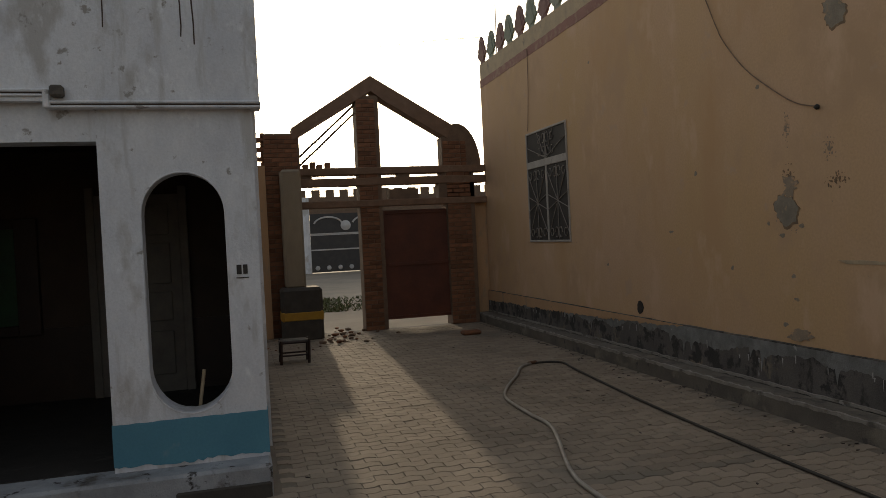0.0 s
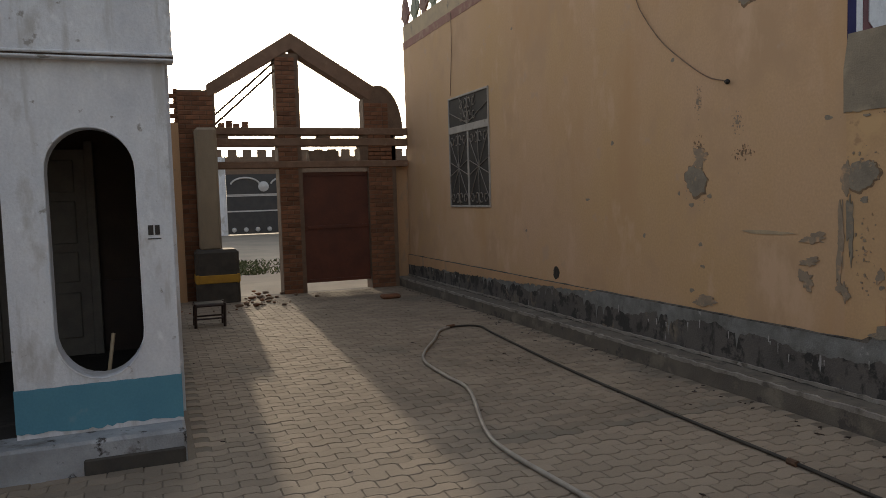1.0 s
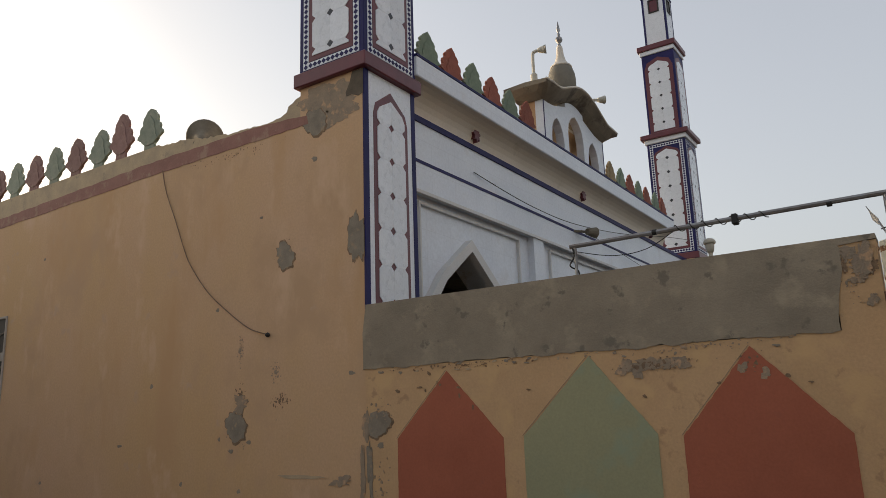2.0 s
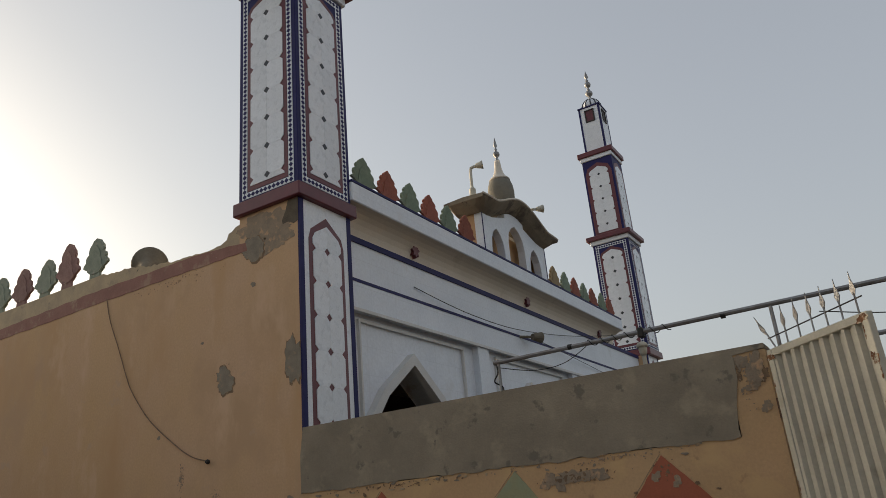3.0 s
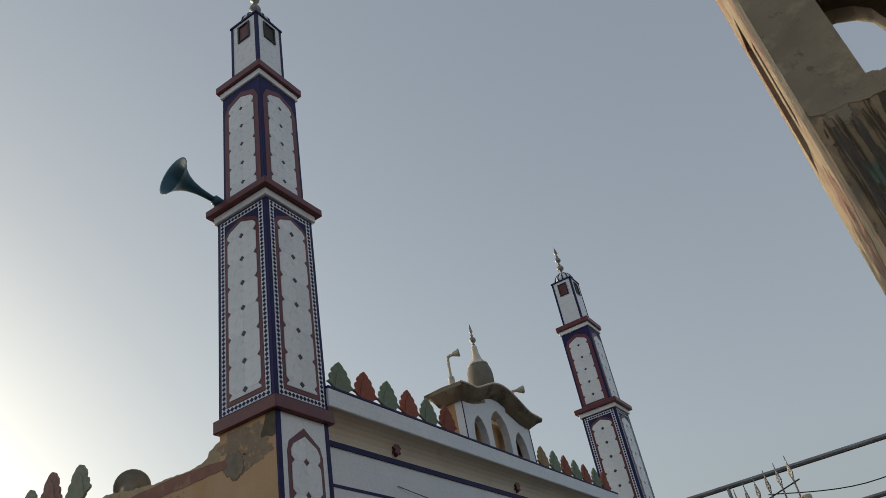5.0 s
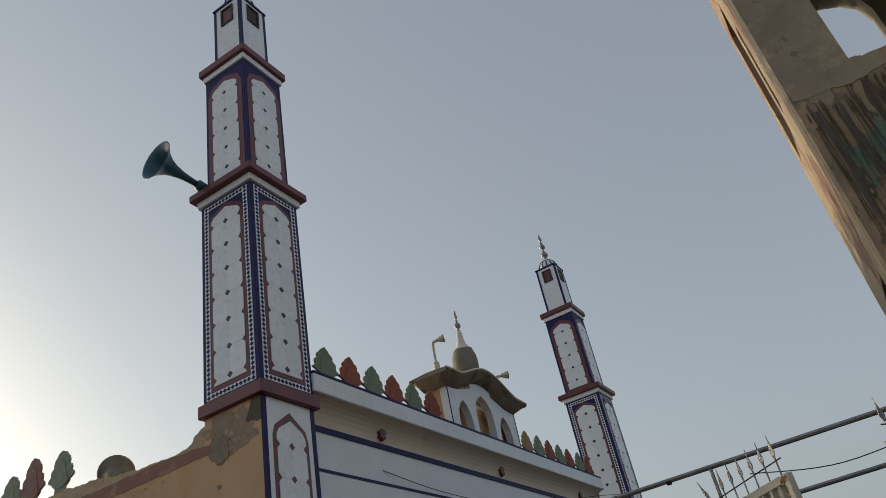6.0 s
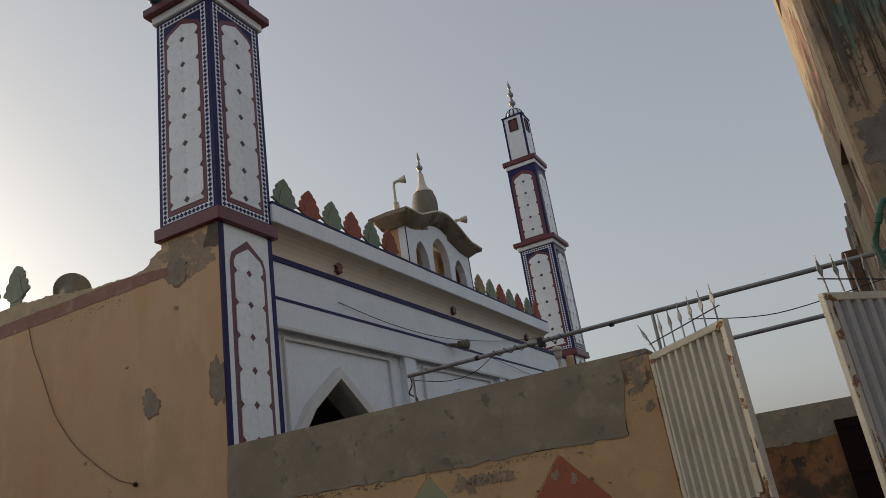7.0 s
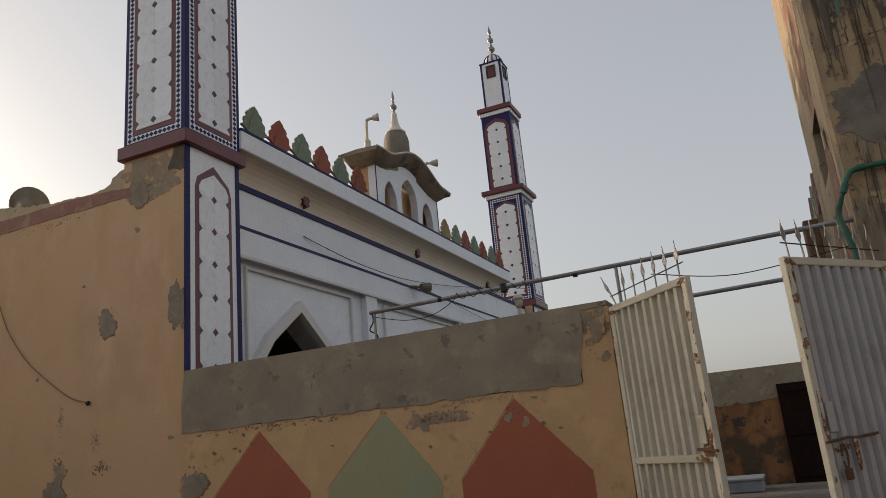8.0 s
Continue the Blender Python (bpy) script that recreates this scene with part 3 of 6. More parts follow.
TALL_HALF = [(0.15, 0), (0.095, 0.05), (0.09, 0.11), (0.125, 0.16), (0.20, 0.195), (0.235, 0.215), (0.225, 0.25), (0.185, 0.28), (0.192, 0.315), (0.178, 0.35), (0.135, 0.375), (0.142, 0.41),
             (0.128, 0.46), (0.09, 0.495), (0.06, 0.535), (0.0, 0.56)]


def merlon(half, tall=1.0):
    """A leaf-shaped concrete merlon along local x, with scalloped edges and a raised inner leaf."""
    bm = bmesh.new()
    pts = [(w, z * tall) for w, z in half] + [(-w, z * tall) for w, z in half[-2::-1]]
    prism(bm, pts, "xz", -0.016, 0.016)
    for s in (-1, 1):
        low_z, top_z = 0.10 * tall, 0.47 * tall
        leaf = [(0.62 * w, low_z + (z * tall - 0.15 * tall) * 0.9) for w, z in half if 0.15 < z < 0.5]
        prism(bm, [(0, low_z)] + leaf + [(0, top_z)] + [(-w, z) for w, z in leaf[::-1]], "xz", s * 0.010, s * 0.023)
    return bm


def merlon_thing(material, label, half, m, tall=1.0, group=""):
    ob = tagged(part("merlon", merlon(half, tall), material), label, "merlon", group)
    ob.matrix_world = m
    return ob


first = {}
KINDS = {"g": (LEAF_GREEN, "leaf-shaped green-painted concrete merlon", HALF), "r": (LEAF_RED, "leaf-shaped faded red concrete merlon", HALF),
         "o": (LEAF_GOLD, "leaf-shaped dull gold concrete merlon", HALF), "G": (SIDE_GREEN, "narrow-waisted greyed green concrete merlon", TALL_HALF),
         "R": (SIDE_RED, "narrow-waisted greyed red concrete merlon", TALL_HALF)}


def put_merlon(k, m, group, tall=1.0):
    key = (k, tall, group)
    if key in first:
        return copy_thing(first[key], m)
    first[key] = merlon_thing(*KINDS[k], m, tall, group)
    return first[key]


SIDE = "merlons on the side wall"
put_merlon("G", pose(0.1, 3.30, 4.90, 0, 0, 90), SIDE)
put_merlon("R", pose(0.1, 3.86, 4.90, 0, 0, 90), SIDE, 1.15)
for i in range(12):
    put_merlon("GR"[i % 2], pose(0.1, 4.33 + 0.497 * i, 4.90, rnd.uniform(-2, 2), rnd.uniform(-2, 2), 90), SIDE)
FRONT = "merlons on the front parapet"
for i in range(6):
    put_merlon("gr"[i % 2], pose(1.215 + 0.463 * i, 0.1, 5.40, rnd.uniform(-2, 2), 0, 0), FRONT, 0.86)
for i, k in enumerate("ogrgrgr"):
    put_merlon(k, pose(6.56 + 0.46 * i, 0.1, 5.40, rnd.uniform(-2, 2), 0, 0), FRONT, 0.84)

# ---- mosque body and front wall ----
mosque = tagged(new("mosque"), "small white-tiled mosque front with pointed arches and blue lines", "mosque")
BAYS = (2.27, 5.44, 8.61)
FY = 0.20
ARCHES = tuple(c - 0.12 for c in BAYS)
edges = [0.79, 3.85, 7.02, 10.98]
ARCH_IN = [(0.92, 0.0), (0.92, 2.5), (0.80, 2.88), (0.54, 3.20), (0.0, 3.60)]
for (e0, e1), c in zip(zip(edges, edges[1:]), ARCHES):
    part("bay_wall", P([(e0, 0.0)] + [(c - w, z) for w, z in ARCH_IN] + [(c + w, z) for w, z in ARCH_IN[-2::-1]] + [(e1, 0.0), (e1, 4.90), (e0, 4.90)], "xz", FY + 0.09, FY + 0.34),
         WHITE, mosque, "white-tiled bay with pointed arch")
ARCH_OUT = [(1.02, 0.0), (1.02, 2.53), (0.89, 2.94), (0.61, 3.28), (0.0, 3.735)]
for c in ARCHES:
    part("arch_moulding", P([(c - w, z) for w, z in ARCH_OUT] + [(c + w, z) for w, z in ARCH_OUT[-2::-1]] + [(c + w, z) for w, z in ARCH_IN] + [(c - w, z) for w, z in ARCH_IN[-2::-1]],
                            "xz", FY + 0.0, FY + 0.36), ARCH_TRIM, mosque, "off-white raised arch moulding")
part("upper_field", B(0.79, 10.98, FY, FY + 0.12, 4.07, 4.90), WHITE, mosque)
PIERS = ((0.79, 0.90), (3.72, 4.02), (7.0, 7.22), (10.15, 10.98))
for x0, x1 in PIERS:
    part("pier_face", B(x0, x1, FY, FY + 0.12, 0, 4.07), WHITE, mosque)
for (_, x0), (x1, _) in zip(PIERS, PIERS[1:]):
    inner = bmesh.new()
    for a, b, z0, z1 in ((x0 + 0.30, x1 - 0.30, 3.965, 4.0), (x0 + 0.30, x0 + 0.325, 0.3, 3.965), (x1 - 0.325, x1 - 0.30, 0.3, 3.965)):
        box(inner, a, b, FY + 0.05, FY + 0.10, z0, z1)
    part("panel_moulding", inner, ARCH_TRIM, mosque, "raised frame inside the bay")
part("panel_moulding", B(0.79, 10.98, FY - 0.025, FY + 0.01, 4.05, 4.085), ARCH_TRIM, mosque)
part("blue_line", B(0.79, 10.98, FY - 0.02, FY + 0.02, 4.838, 4.902), NAVY, mosque, "navy blue tile line")
part("blue_line", B(0.79, 10.98, FY - 0.006, FY + 0.02, 4.385, 4.42), NAVY, mosque, "navy blue tile line")
cove = [(FY, 4.905)] + [(FY - 0.24 * (1 - math.cos(t)), 4.905 + 0.26 * math.sin(t)) for t in np.linspace(0.1, math.pi / 2, 7)] + [(FY + 0.3, 5.165), (FY + 0.3, 4.945)]
CORNICE_END = 9.45
part("cornice_cove", P(cove, "yz", 0.79, CORNICE_END), CREAM, mosque, "cream curved cornice")
part("parapet_band", B(0.79, CORNICE_END, -0.055, 0.25, 5.165, 5.385, bevel=0.01), WHITE, mosque)
part("parapet_line", B(0.79, CORNICE_END - 0.01, -0.06, 0.24, 5.385, 5.41), NAVY, mosque)
for c in BAYS:
    bm = bmesh.new()
    star = [(0.085 if k % 2 == 0 else 0.052, k * math.tau / 16) for k in range(16)]
    prism(bm, [(c + r * math.cos(a), 5.035 + r * 1.25 * math.sin(a)) for r, a in star], "xz", FY - 0.062, FY + 0.02)
    part("diamond", bm, MAROON, mosque, "maroon diamond ornament")
part("roof", B(0.3, 11.6, 0.3, WALL_END, 4.3, 4.6), CEMENT, mosque, "flat grey cement roof")
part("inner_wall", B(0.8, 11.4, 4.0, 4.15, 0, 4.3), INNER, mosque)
part("inner_floor", B(0.3, 11.4, 0.5, 4.0, -0.04, 0.25), CEMENT, mosque)
part("back_wall", B(0.3, 11.6, WALL_END - 0.25, WALL_END - 0.01, 0, 4.3), OCHRE, mosque)
part("end_wall", B(11.4, 11.6, 0.8, WALL_END - 0.25, 0, 4.3), OCHRE, mosque)

# corner piers that carry the minarets
TOP_DIP = 0.05
for x, lab in ((0.0, "ochre corner pier with tiled front"), (11.0, "ochre corner pier with tiled front")):
    part("corner_pier", B(x, x + 0.79, 0.012, 0.79, 0, 4.955 - TOP_DIP * (x > 5)), OCHRE, mosque, lab)
    bm = B(x + 0.004, x + 0.786, -0.004, 0.012, 2.3, 4.95 - TOP_DIP * (x > 5))
    pil = part("pilaster_face", bm, TILE, mosque, "white tiled pilaster with maroon arch outline")
    for x0 in (x + 0.002, x + 0.728):
        part("border_line", B(x0, x0 + 0.06, -0.01, 0.012, 2.3, 4.95 - TOP_DIP * (x > 5)), NAVY, pil)
    part("arch_outline", P([(x + 0.132, 2.3), (x + 0.658, 2.3), (x + 0.658, 4.56), (x + 0.625, 4.665), (x + 0.395, 4.835), (x + 0.165, 4.665), (x + 0.132, 4.56)], "xz", -0.008, 0.012), MAROON, pil)


def tile_half(w, hgt, cut, s):
    """One half-width tile with clipped corners; s is its side of the centre line."""
    g = 0.0007
    return [(s * g, cut), (s * (cut - g), g), (s * (w - cut), g), (s * w, cut), (s * w, hgt - cut), (s * (w - cut), hgt - g), (s * (cut - g), hgt - g), (s * g, hgt - cut)]


def tile_top(w, hgt, cut, s):
    return [(s * 0.0007, cut), (s * cut, 0.0007), (s * (w - cut), 0.0007), (s * w, cut), (s * w, hgt * 0.38), (s * w * 0.82, hgt * 0.62), (s * 0.0007, hgt)]


def make_mesh(name, bm, material):
    bm.normal_update()
    me = bpy.data.meshes.new(name)
    bm.to_mesh(me)
    bm.free()
    me.materials.append(material)
    return me


def panel_tiles(parent, w, hgt, cut, rows, top, spots, foot, depth=0.006):
    """Tile objects on shared meshes; spots are poses of the panel's foot centre, facing local -y."""
    body = [make_mesh("tile", P(tile_half(w, hgt, cut, s), "xz", -depth, 0.004), TILE) for s in (-1, 1)]
    head = [make_mesh("tile", P(tile_top(w, top, cut, s), "xz", -depth, 0.004), TILE) for s in (-1, 1)]
    start = [make_mesh("tile", P([(s * 0.0007, -foot), (s * w, -foot), (s * w, -cut), (s * (w - cut), -0.0007), (s * cut, -0.0007), (s * 0.0007, -cut)], "xz", -depth, 0.004), TILE) for s in (-1, 1)]
    for m in spots:
        for me in start:
            o = new("tile", me)
            o.parent = parent
            o.matrix_local = m
        for k in range(rows + 1):
            for me in (body if k < rows else head):
                o = new("tile", me)
                o.parent = parent
                o.matrix_local = m @ Matrix.Translation((0, 0, k * hgt))


for o in [o for o in mosque.children if o.name.startswith("pilaster_face")]:
    x = min(v.co.x for v in o.data.vertices) - 0.004
    panel_tiles(o, 0.212, 0.335, 0.042, 6, 0.27, [pose(x + 0.395, -0.009, 2.462)], 0.14)

# ---- minarets ----


def ledge(bm, half, z0, z1, z2):
    """A square ledge: white foot course below, dark course above."""
    box(bm, -half, half, -half, half, z1, z2, bevel=0.008)
    return bm


def minaret():
    t = thing("minaret", "square tiled minaret in white, navy and maroon with ledges and finial", "minaret", "minarets of the mosque")
    part("base_ledge", B(-0.432, 0.432, -0.432, 0.432, 4.955, 5.10, bevel=0.01), MAROON, t, "maroon tiled base ledge")
    turns = [pose(0, 0, 0, 0, 0, 90 * k) for k in range(4)]
    # lower shaft
    low = part("lower_shaft", B(-0.39, 0.39, -0.39, 0.39, 5.10, 7.68, bevel=0.006), NAVY, t, "navy tiled shaft")
    strip, dots = bmesh.new(), bmesh.new()
    Z0, Z1 = 5.13, 7.65
    for x0, x1, z0, z1 in ((-0.338, -0.272, Z0, Z1), (0.272, 0.338, Z0, Z1), (-0.272, 0.272, Z0, Z0 + 0.066), (-0.272, 0.272, Z1 - 0.066, Z1)):
        box(strip, x0, x1, -0.394, -0.389, z0, z1)
        along = z1 - z0 > x1 - x0
        length = (z1 - z0) if along else (x1 - x0)
        n = round(length / 0.055)
        for i in range(n):
            u = (i + 0.5) * length / n
            cx, cz = ((x0 + x1) / 2, z0 + u) if along else (x0 + u, (z0 + z1) / 2)
            prism(dots, [(cx - 0.0265, cz), (cx, cz - 0.0265), (cx + 0.0265, cz), (cx, cz + 0.0265)], "xz", -0.397, -0.391)
    strip_me, dots_me = make_mesh("chequer_strip", strip, TILE), make_mesh("chequer_inlay", dots, NAVY)
    inlay_me = make_mesh("diamond_tile", P([(-0.037, 0), (0, -0.037), (0.037, 0), (0, 0.037)], "xz", -0.4005, -0.392), SLATE)
    for m in turns:
        for k in range(7):
            o = new("diamond_tile", inlay_me)
            o.parent, o.matrix_local = low, m @ Matrix.Translation((0, 0, 5.316 + 0.33 * k))
    frame_me = make_mesh("panel_frame", P([(-0.266, 5.205), (0.266, 5.205), (0.266, 7.385), (0.225, 7.465), (0.0, 7.58), (-0.225, 7.465), (-0.266, 7.385)], "xz", -0.394, -0.389), MAROON)
    for m in turns:
        for nm, me in (("chequer_strip", strip_me), ("chequer_inlay", dots_me), ("panel_frame", frame_me)):
            o = new(nm, me)
            o.parent, o.matrix_local = low, m
    panel_tiles(low, 0.222, 0.33, 0.04, 6, 0.21, [m @ pose(0, -0.394, 5.316) for m in turns], 0.06)
    part("ledge", B(-0.425, 0.425, -0.425, 0.425, 7.68, 7.78, bevel=0.008), TILE, t, "white ledge course")
    part("ledge", B(-0.49, 0.49, -0.49, 0.49, 7.78, 7.885, bevel=0.01), MAROON, t, "maroon ledge course")
    # upper shaft
    up = part("upper_shaft", B(-0.34, 0.34, -0.34, 0.34, 7.885, 9.86, bevel=0.006), NAVY, t, "navy tiled upper shaft")
    frame_me = make_mesh("panel_frame", P([(-0.296, 7.91), (0.296, 7.91), (0.296, 9.50), (0.235, 9.66), (0.0, 9.765), (-0.235, 9.66), (-0.296, 9.50)], "xz", -0.344, -0.338), MAROON)
    inlay_me = make_mesh("diamond_tile", P([(-0.032, 0), (0, -0.032), (0.032, 0), (0, 0.032)], "xz", -0.3505, -0.342), SLATE)
    for m in turns:
        o = new("panel_frame", frame_me)
        o.parent, o.matrix_local = up, m
        for k in range(5):
            o = new("diamond_tile", inlay_me)
            o.parent, o.matrix_local = up, m @ Matrix.Translation((0, 0, 8.162 + 0.322 * k))
    panel_tiles(up, 0.218, 0.322, 0.036, 4, 0.215, [m @ pose(0, -0.344, 8.162) for m in turns], 0.18)
    part("ledge", B(-0.365, 0.365, -0.365, 0.365, 9.86, 9.96, bevel=0.008), TILE, t, "white ledge course")
    part("ledge", B(-0.405, 0.405, -0.405, 0.405, 9.96, 10.085, bevel=0.01), MAROON, t, "maroon ledge course")
    # lantern
    lan = part("lantern", B(-0.245, 0.245, -0.245, 0.245, 10.085, 11.35, bevel=0.005), TILE, t, "white lantern stage")
    edge = make_mesh("corner_line", B(-0.25, -0.207, -0.25, -0.207, 10.09, 11.36), NAVY)
    for m in turns:
        o = new("corner_line", edge)
        o.parent, o.matrix_local = lan, m
    for k, m in enumerate(turns):
        o = part("opening", B(-0.085, 0.085, -0.248, -0.241, 10.96, 11.25), MAROON if k % 2 else IRON, lan, "small framed opening")
        o.matrix_local = m
        bm = bmesh.new()
        for a in ((-0.112, -0.085, 10.935, 11.275), (0.085, 0.112, 10.935, 11.275), (-0.085, 0.085, 10.935, 10.96), (-0.085, 0.085, 11.25, 11.275)):
            box(bm, a[0], a[1], -0.262, -0.241, a[2], a[3])
        o = part("opening_frame", bm, IRON, lan)
        o.matrix_local = m
    part("cap", B(-0.262, 0.262, -0.262, 0.262, 11.35, 11.385), NAVY, t)
    dome = part("dome", lathe(bmesh.new(), [(0.20, 11.385), (0.225, 11.43), (0.21, 11.52), (0.155, 11.61), (0.075, 11.68), (0.03, 11.74)], n=24), TILE, t, "white dome cap with dark ribs", smooth=True)
    rib = make_mesh("rib", T([(0.203, 0, 11.385), (0.227, 0, 11.43), (0.212, 0, 11.52), (0.157, 0, 11.61), (0.077, 0, 11.68)], 0.017, 5), SLATE)
    for k in range(12):
        o = new("rib", rib)
        o.parent, o.matrix_local = dome, pose(0, 0, 0, 0, 0, 30 * k + 15)
    part("finial", lathe(bmesh.new(), [(0.03, 11.70), (0.03, 11.79), (0.075, 11.82), (0.088, 11.87), (0.07, 11.92), (0.025, 11.95), (0.04, 11.98), (0.022, 12.01), (0.025, 12.05), (0.065, 12.08), (0.076, 12.13),
                                       (0.06, 12.18), (0.022, 12.21), (0.038, 12.25), (0.02, 12.28), (0.02, 12.31), (0.05, 12.35), (0.012, 12.50), (0.002, 12.56)], n=14), STEEL, t, "metal ball-and-spear finial", smooth=True)
    return t


m1 = minaret()
STOUT = Matrix.Diagonal((1.045, 1.045, 1, 1))
m1.matrix_world = pose(0.397, 0.388, 0) @ STOUT
copy_thing(m1, pose(11.465, 0.38, -0.05) @ STOUT)

# ---- roof pavilion over the middle bay ----
pav = thing("roof_pavilion", "small cream pavilion with three arched openings and drooping eave", "pavilion")
PX0, PX1, PYF, PYB = 3.97, 6.17, 0.05, 0.42
CX = (PX0 + PX1) / 2
for c, w, zt, top in ((CX - 0.65, 0.205, 5.93, [(0.325, 6.20), (-0.1, 6.08), (-0.325, 6.06)]), (CX, 0.28, 6.15, [(0.325, 6.27), (0.0, 6.36), (-0.325, 6.27)]),
                      (CX + 0.65, 0.205, 5.93, [(0.325, 6.06), (0.1, 6.08), (-0.325, 6.20)])):
    half = [(w, 5.40), (w, zt - 0.34), (w * 0.85, zt - 0.18), (w * 0.5, zt - 0.07), (0, zt)]
    part("arched_wall", P([(c - 0.325, 5.40)] + [(c - u, z) for u, z in half] + [(c + u, z) for u, z in half[-2::-1]] + [(c + 0.325, 5.40)] + [(c + u, z) for u, z in top], "xz", PYF, PYF + 0.12),
         WHITE, pav, "white wall with pointed opening")
for a, b in ((PX0, CX - 0.975), (CX + 0.975, PX1)):
    part("corner_wall", B(a, b, PYF, PYF + 0.12, 5.40, 6.06), WHITE, pav)
part("back_wall", B(PX0, PX1, PYB - 0.1, PYB, 5.36, 6.16), CREAM, pav)
for a, b in ((PX0, PX0 + 0.1), (PX1 - 0.1, PX1)):
    part("side_wall", B(a, b, PYF + 0.12, PYB - 0.1, 5.36, 6.06), OCHRE_WORN, pav, "dirty ochre side wall")
part("niche_back", B(PX0 + 0.1, PX1 - 0.1, PYF + 0.22, PYF + 0.26, 5.38, 6.06), OCHRE, pav)
for a in (PX0 + 0.002, PX1 - 0.03):
    part("edge_line", B(a, a + 0.028, PYF - 0.004, PYF + 0.01, 5.41, 6.12), NAVY, pav)


def eave_top(x):
    """Height of the eave's upper edge: level wings, a bulge over the middle arch."""
    d = abs(x - CX)
    return 6.25 + (0.27 * math.cos(d / 0.92 * math.pi / 2) ** 1.35 if d < 0.92 else -0.10 * (d - 0.92) ** 2)


def eave_section(x):
    """Lip, slanting underside and top of the eave across y; the underside draws in at both ends."""
    zt, y0, y1 = eave_top(x), PYF - 0.19, PYB + 0.10
    drop = 0.05 + 0.14 * min(1.0, max(0.0, min(x - 3.72, 6.36 - x) / 0.20)) ** 0.7
    return [(y0, zt), (y0 - 0.01, zt - 0.03), (y0 + 0.01, zt - 0.055), (y0 + 0.10, zt - 0.055 - 0.6 * (drop - 0.05)), (PYF, zt - drop), (PYB, zt - drop), (y1, zt - 0.05), (y1, zt), ((y0 + y1) / 2, zt + 0.02)]


bm = bmesh.new()
xs = [3.72, 3.80, 3.92] + [4.0 + 0.08 * i for i in range(27)] + [6.16, 6.28, 6.36]
rings = [[bm.verts.new((x, y, z)) for y, z in eave_section(x)] for x in xs]
for u, v in zip(rings, rings[1:]):
    for k in range(len(u)):
        bm.faces.new((u[k], v[k], v[(k + 1) % len(u)], u[(k + 1) % len(u)]))
bm.faces.new(rings[0]), bm.faces.new(rings[-1][::-1])
bmesh.ops.recalc_face_normals(bm, faces=bm.faces)
part("eave", bm, EAVE, pav, "weathered drooping eave with a hollowed underside")
part("eave_rim", T([(x, PYF - 0.195, eave_top(x) - 0.004) for x in xs], 0.016, 6), CREAM, pav, "cream rim of the eave")
D = pose(5.17, 0.25, 0)
dome = part("dome", lathe(bmesh.new(), [(0.18, 6.40), (0.195, 6.58), (0.215, 6.72), (0.218, 6.83), (0.205, 6.94), (0.175, 7.03), (0.13, 7.10)], D), DOME, pav, "grey onion dome", smooth=True)
part("dome_collar", lathe(bmesh.new(), [(0.12, 7.05), (0.175, 7.045), (0.165, 7.075), (0.12, 7.11), (0.085, 7.17), (0.06, 7.27), (0.05, 7.38), (0.045, 7.42)], D, 14), CREAM, dome, "flared cream collar", smooth=True)
part("finial", lathe(bmesh.new(), [(0.02, 7.41), (0.03, 7.45), (0.015, 7.47), (0.05, 7.51), (0.058, 7.54), (0.05, 7.57), (0.015, 7.60), (0.028, 7.63), (0.012, 7.66), (0.032, 7.70), (0.015, 7.79), (0.002, 7.86)], D, 12), STEEL, pav, smooth=True)


def horn_speaker(material, scale, label, m, driver=True):
    t = thing("horn_loudspeaker", label, "loudspeaker", "horn loudspeakers")
    prof = [(0.035, -0.12), (0.04, 0.0), (0.05, 0.12), (0.075, 0.24), (0.115, 0.34), (0.17, 0.42), (0.235, 0.475), (0.255, 0.48), (0.23, 0.465), (0.16, 0.40), (0.10, 0.31), (0.06, 0.2), (0.0, 0.15)]
    part("bell", lathe(bmesh.new(), [(r * scale, z * scale) for r, z in prof], n=24), material, t, smooth=True)
    if driver:
        part("driver", lathe(bmesh.new(), [(0.0, -0.22 * scale), (0.06 * scale, -0.21 * scale), (0.065 * scale, -0.1 * scale), (0.04 * scale, -0.08 * scale)], n=16), material, t, smooth=True)
    t.matrix_world = m
    return t


def aim(eye, target):
    return Matrix.Translation(eye) @ (Vector(target) - Vector(eye)).to_track_quat("Z", "Y").to_matrix().to_4x4()


horn = horn_speaker(HORN_BLUE, 1.03, "blue metal horn loudspeaker on the minaret ledge", aim((-0.21, 0.76, 8.012), (-0.70, 0.80, 8.07)))
foot = part("bracket", B(-0.07, 0.0, 0.72, 0.80, 7.88, 8.0, bevel=0.006), RUST, horn, "rusty bracket")
foot.matrix_local = horn.matrix_world.inverted()
horn_speaker(HORN_GREY, 0.85, "weathered grey horn loudspeaker lying on the wall top", aim((0.09, 2.43, 4.83), (0.66, 2.90, 5.22)), False)
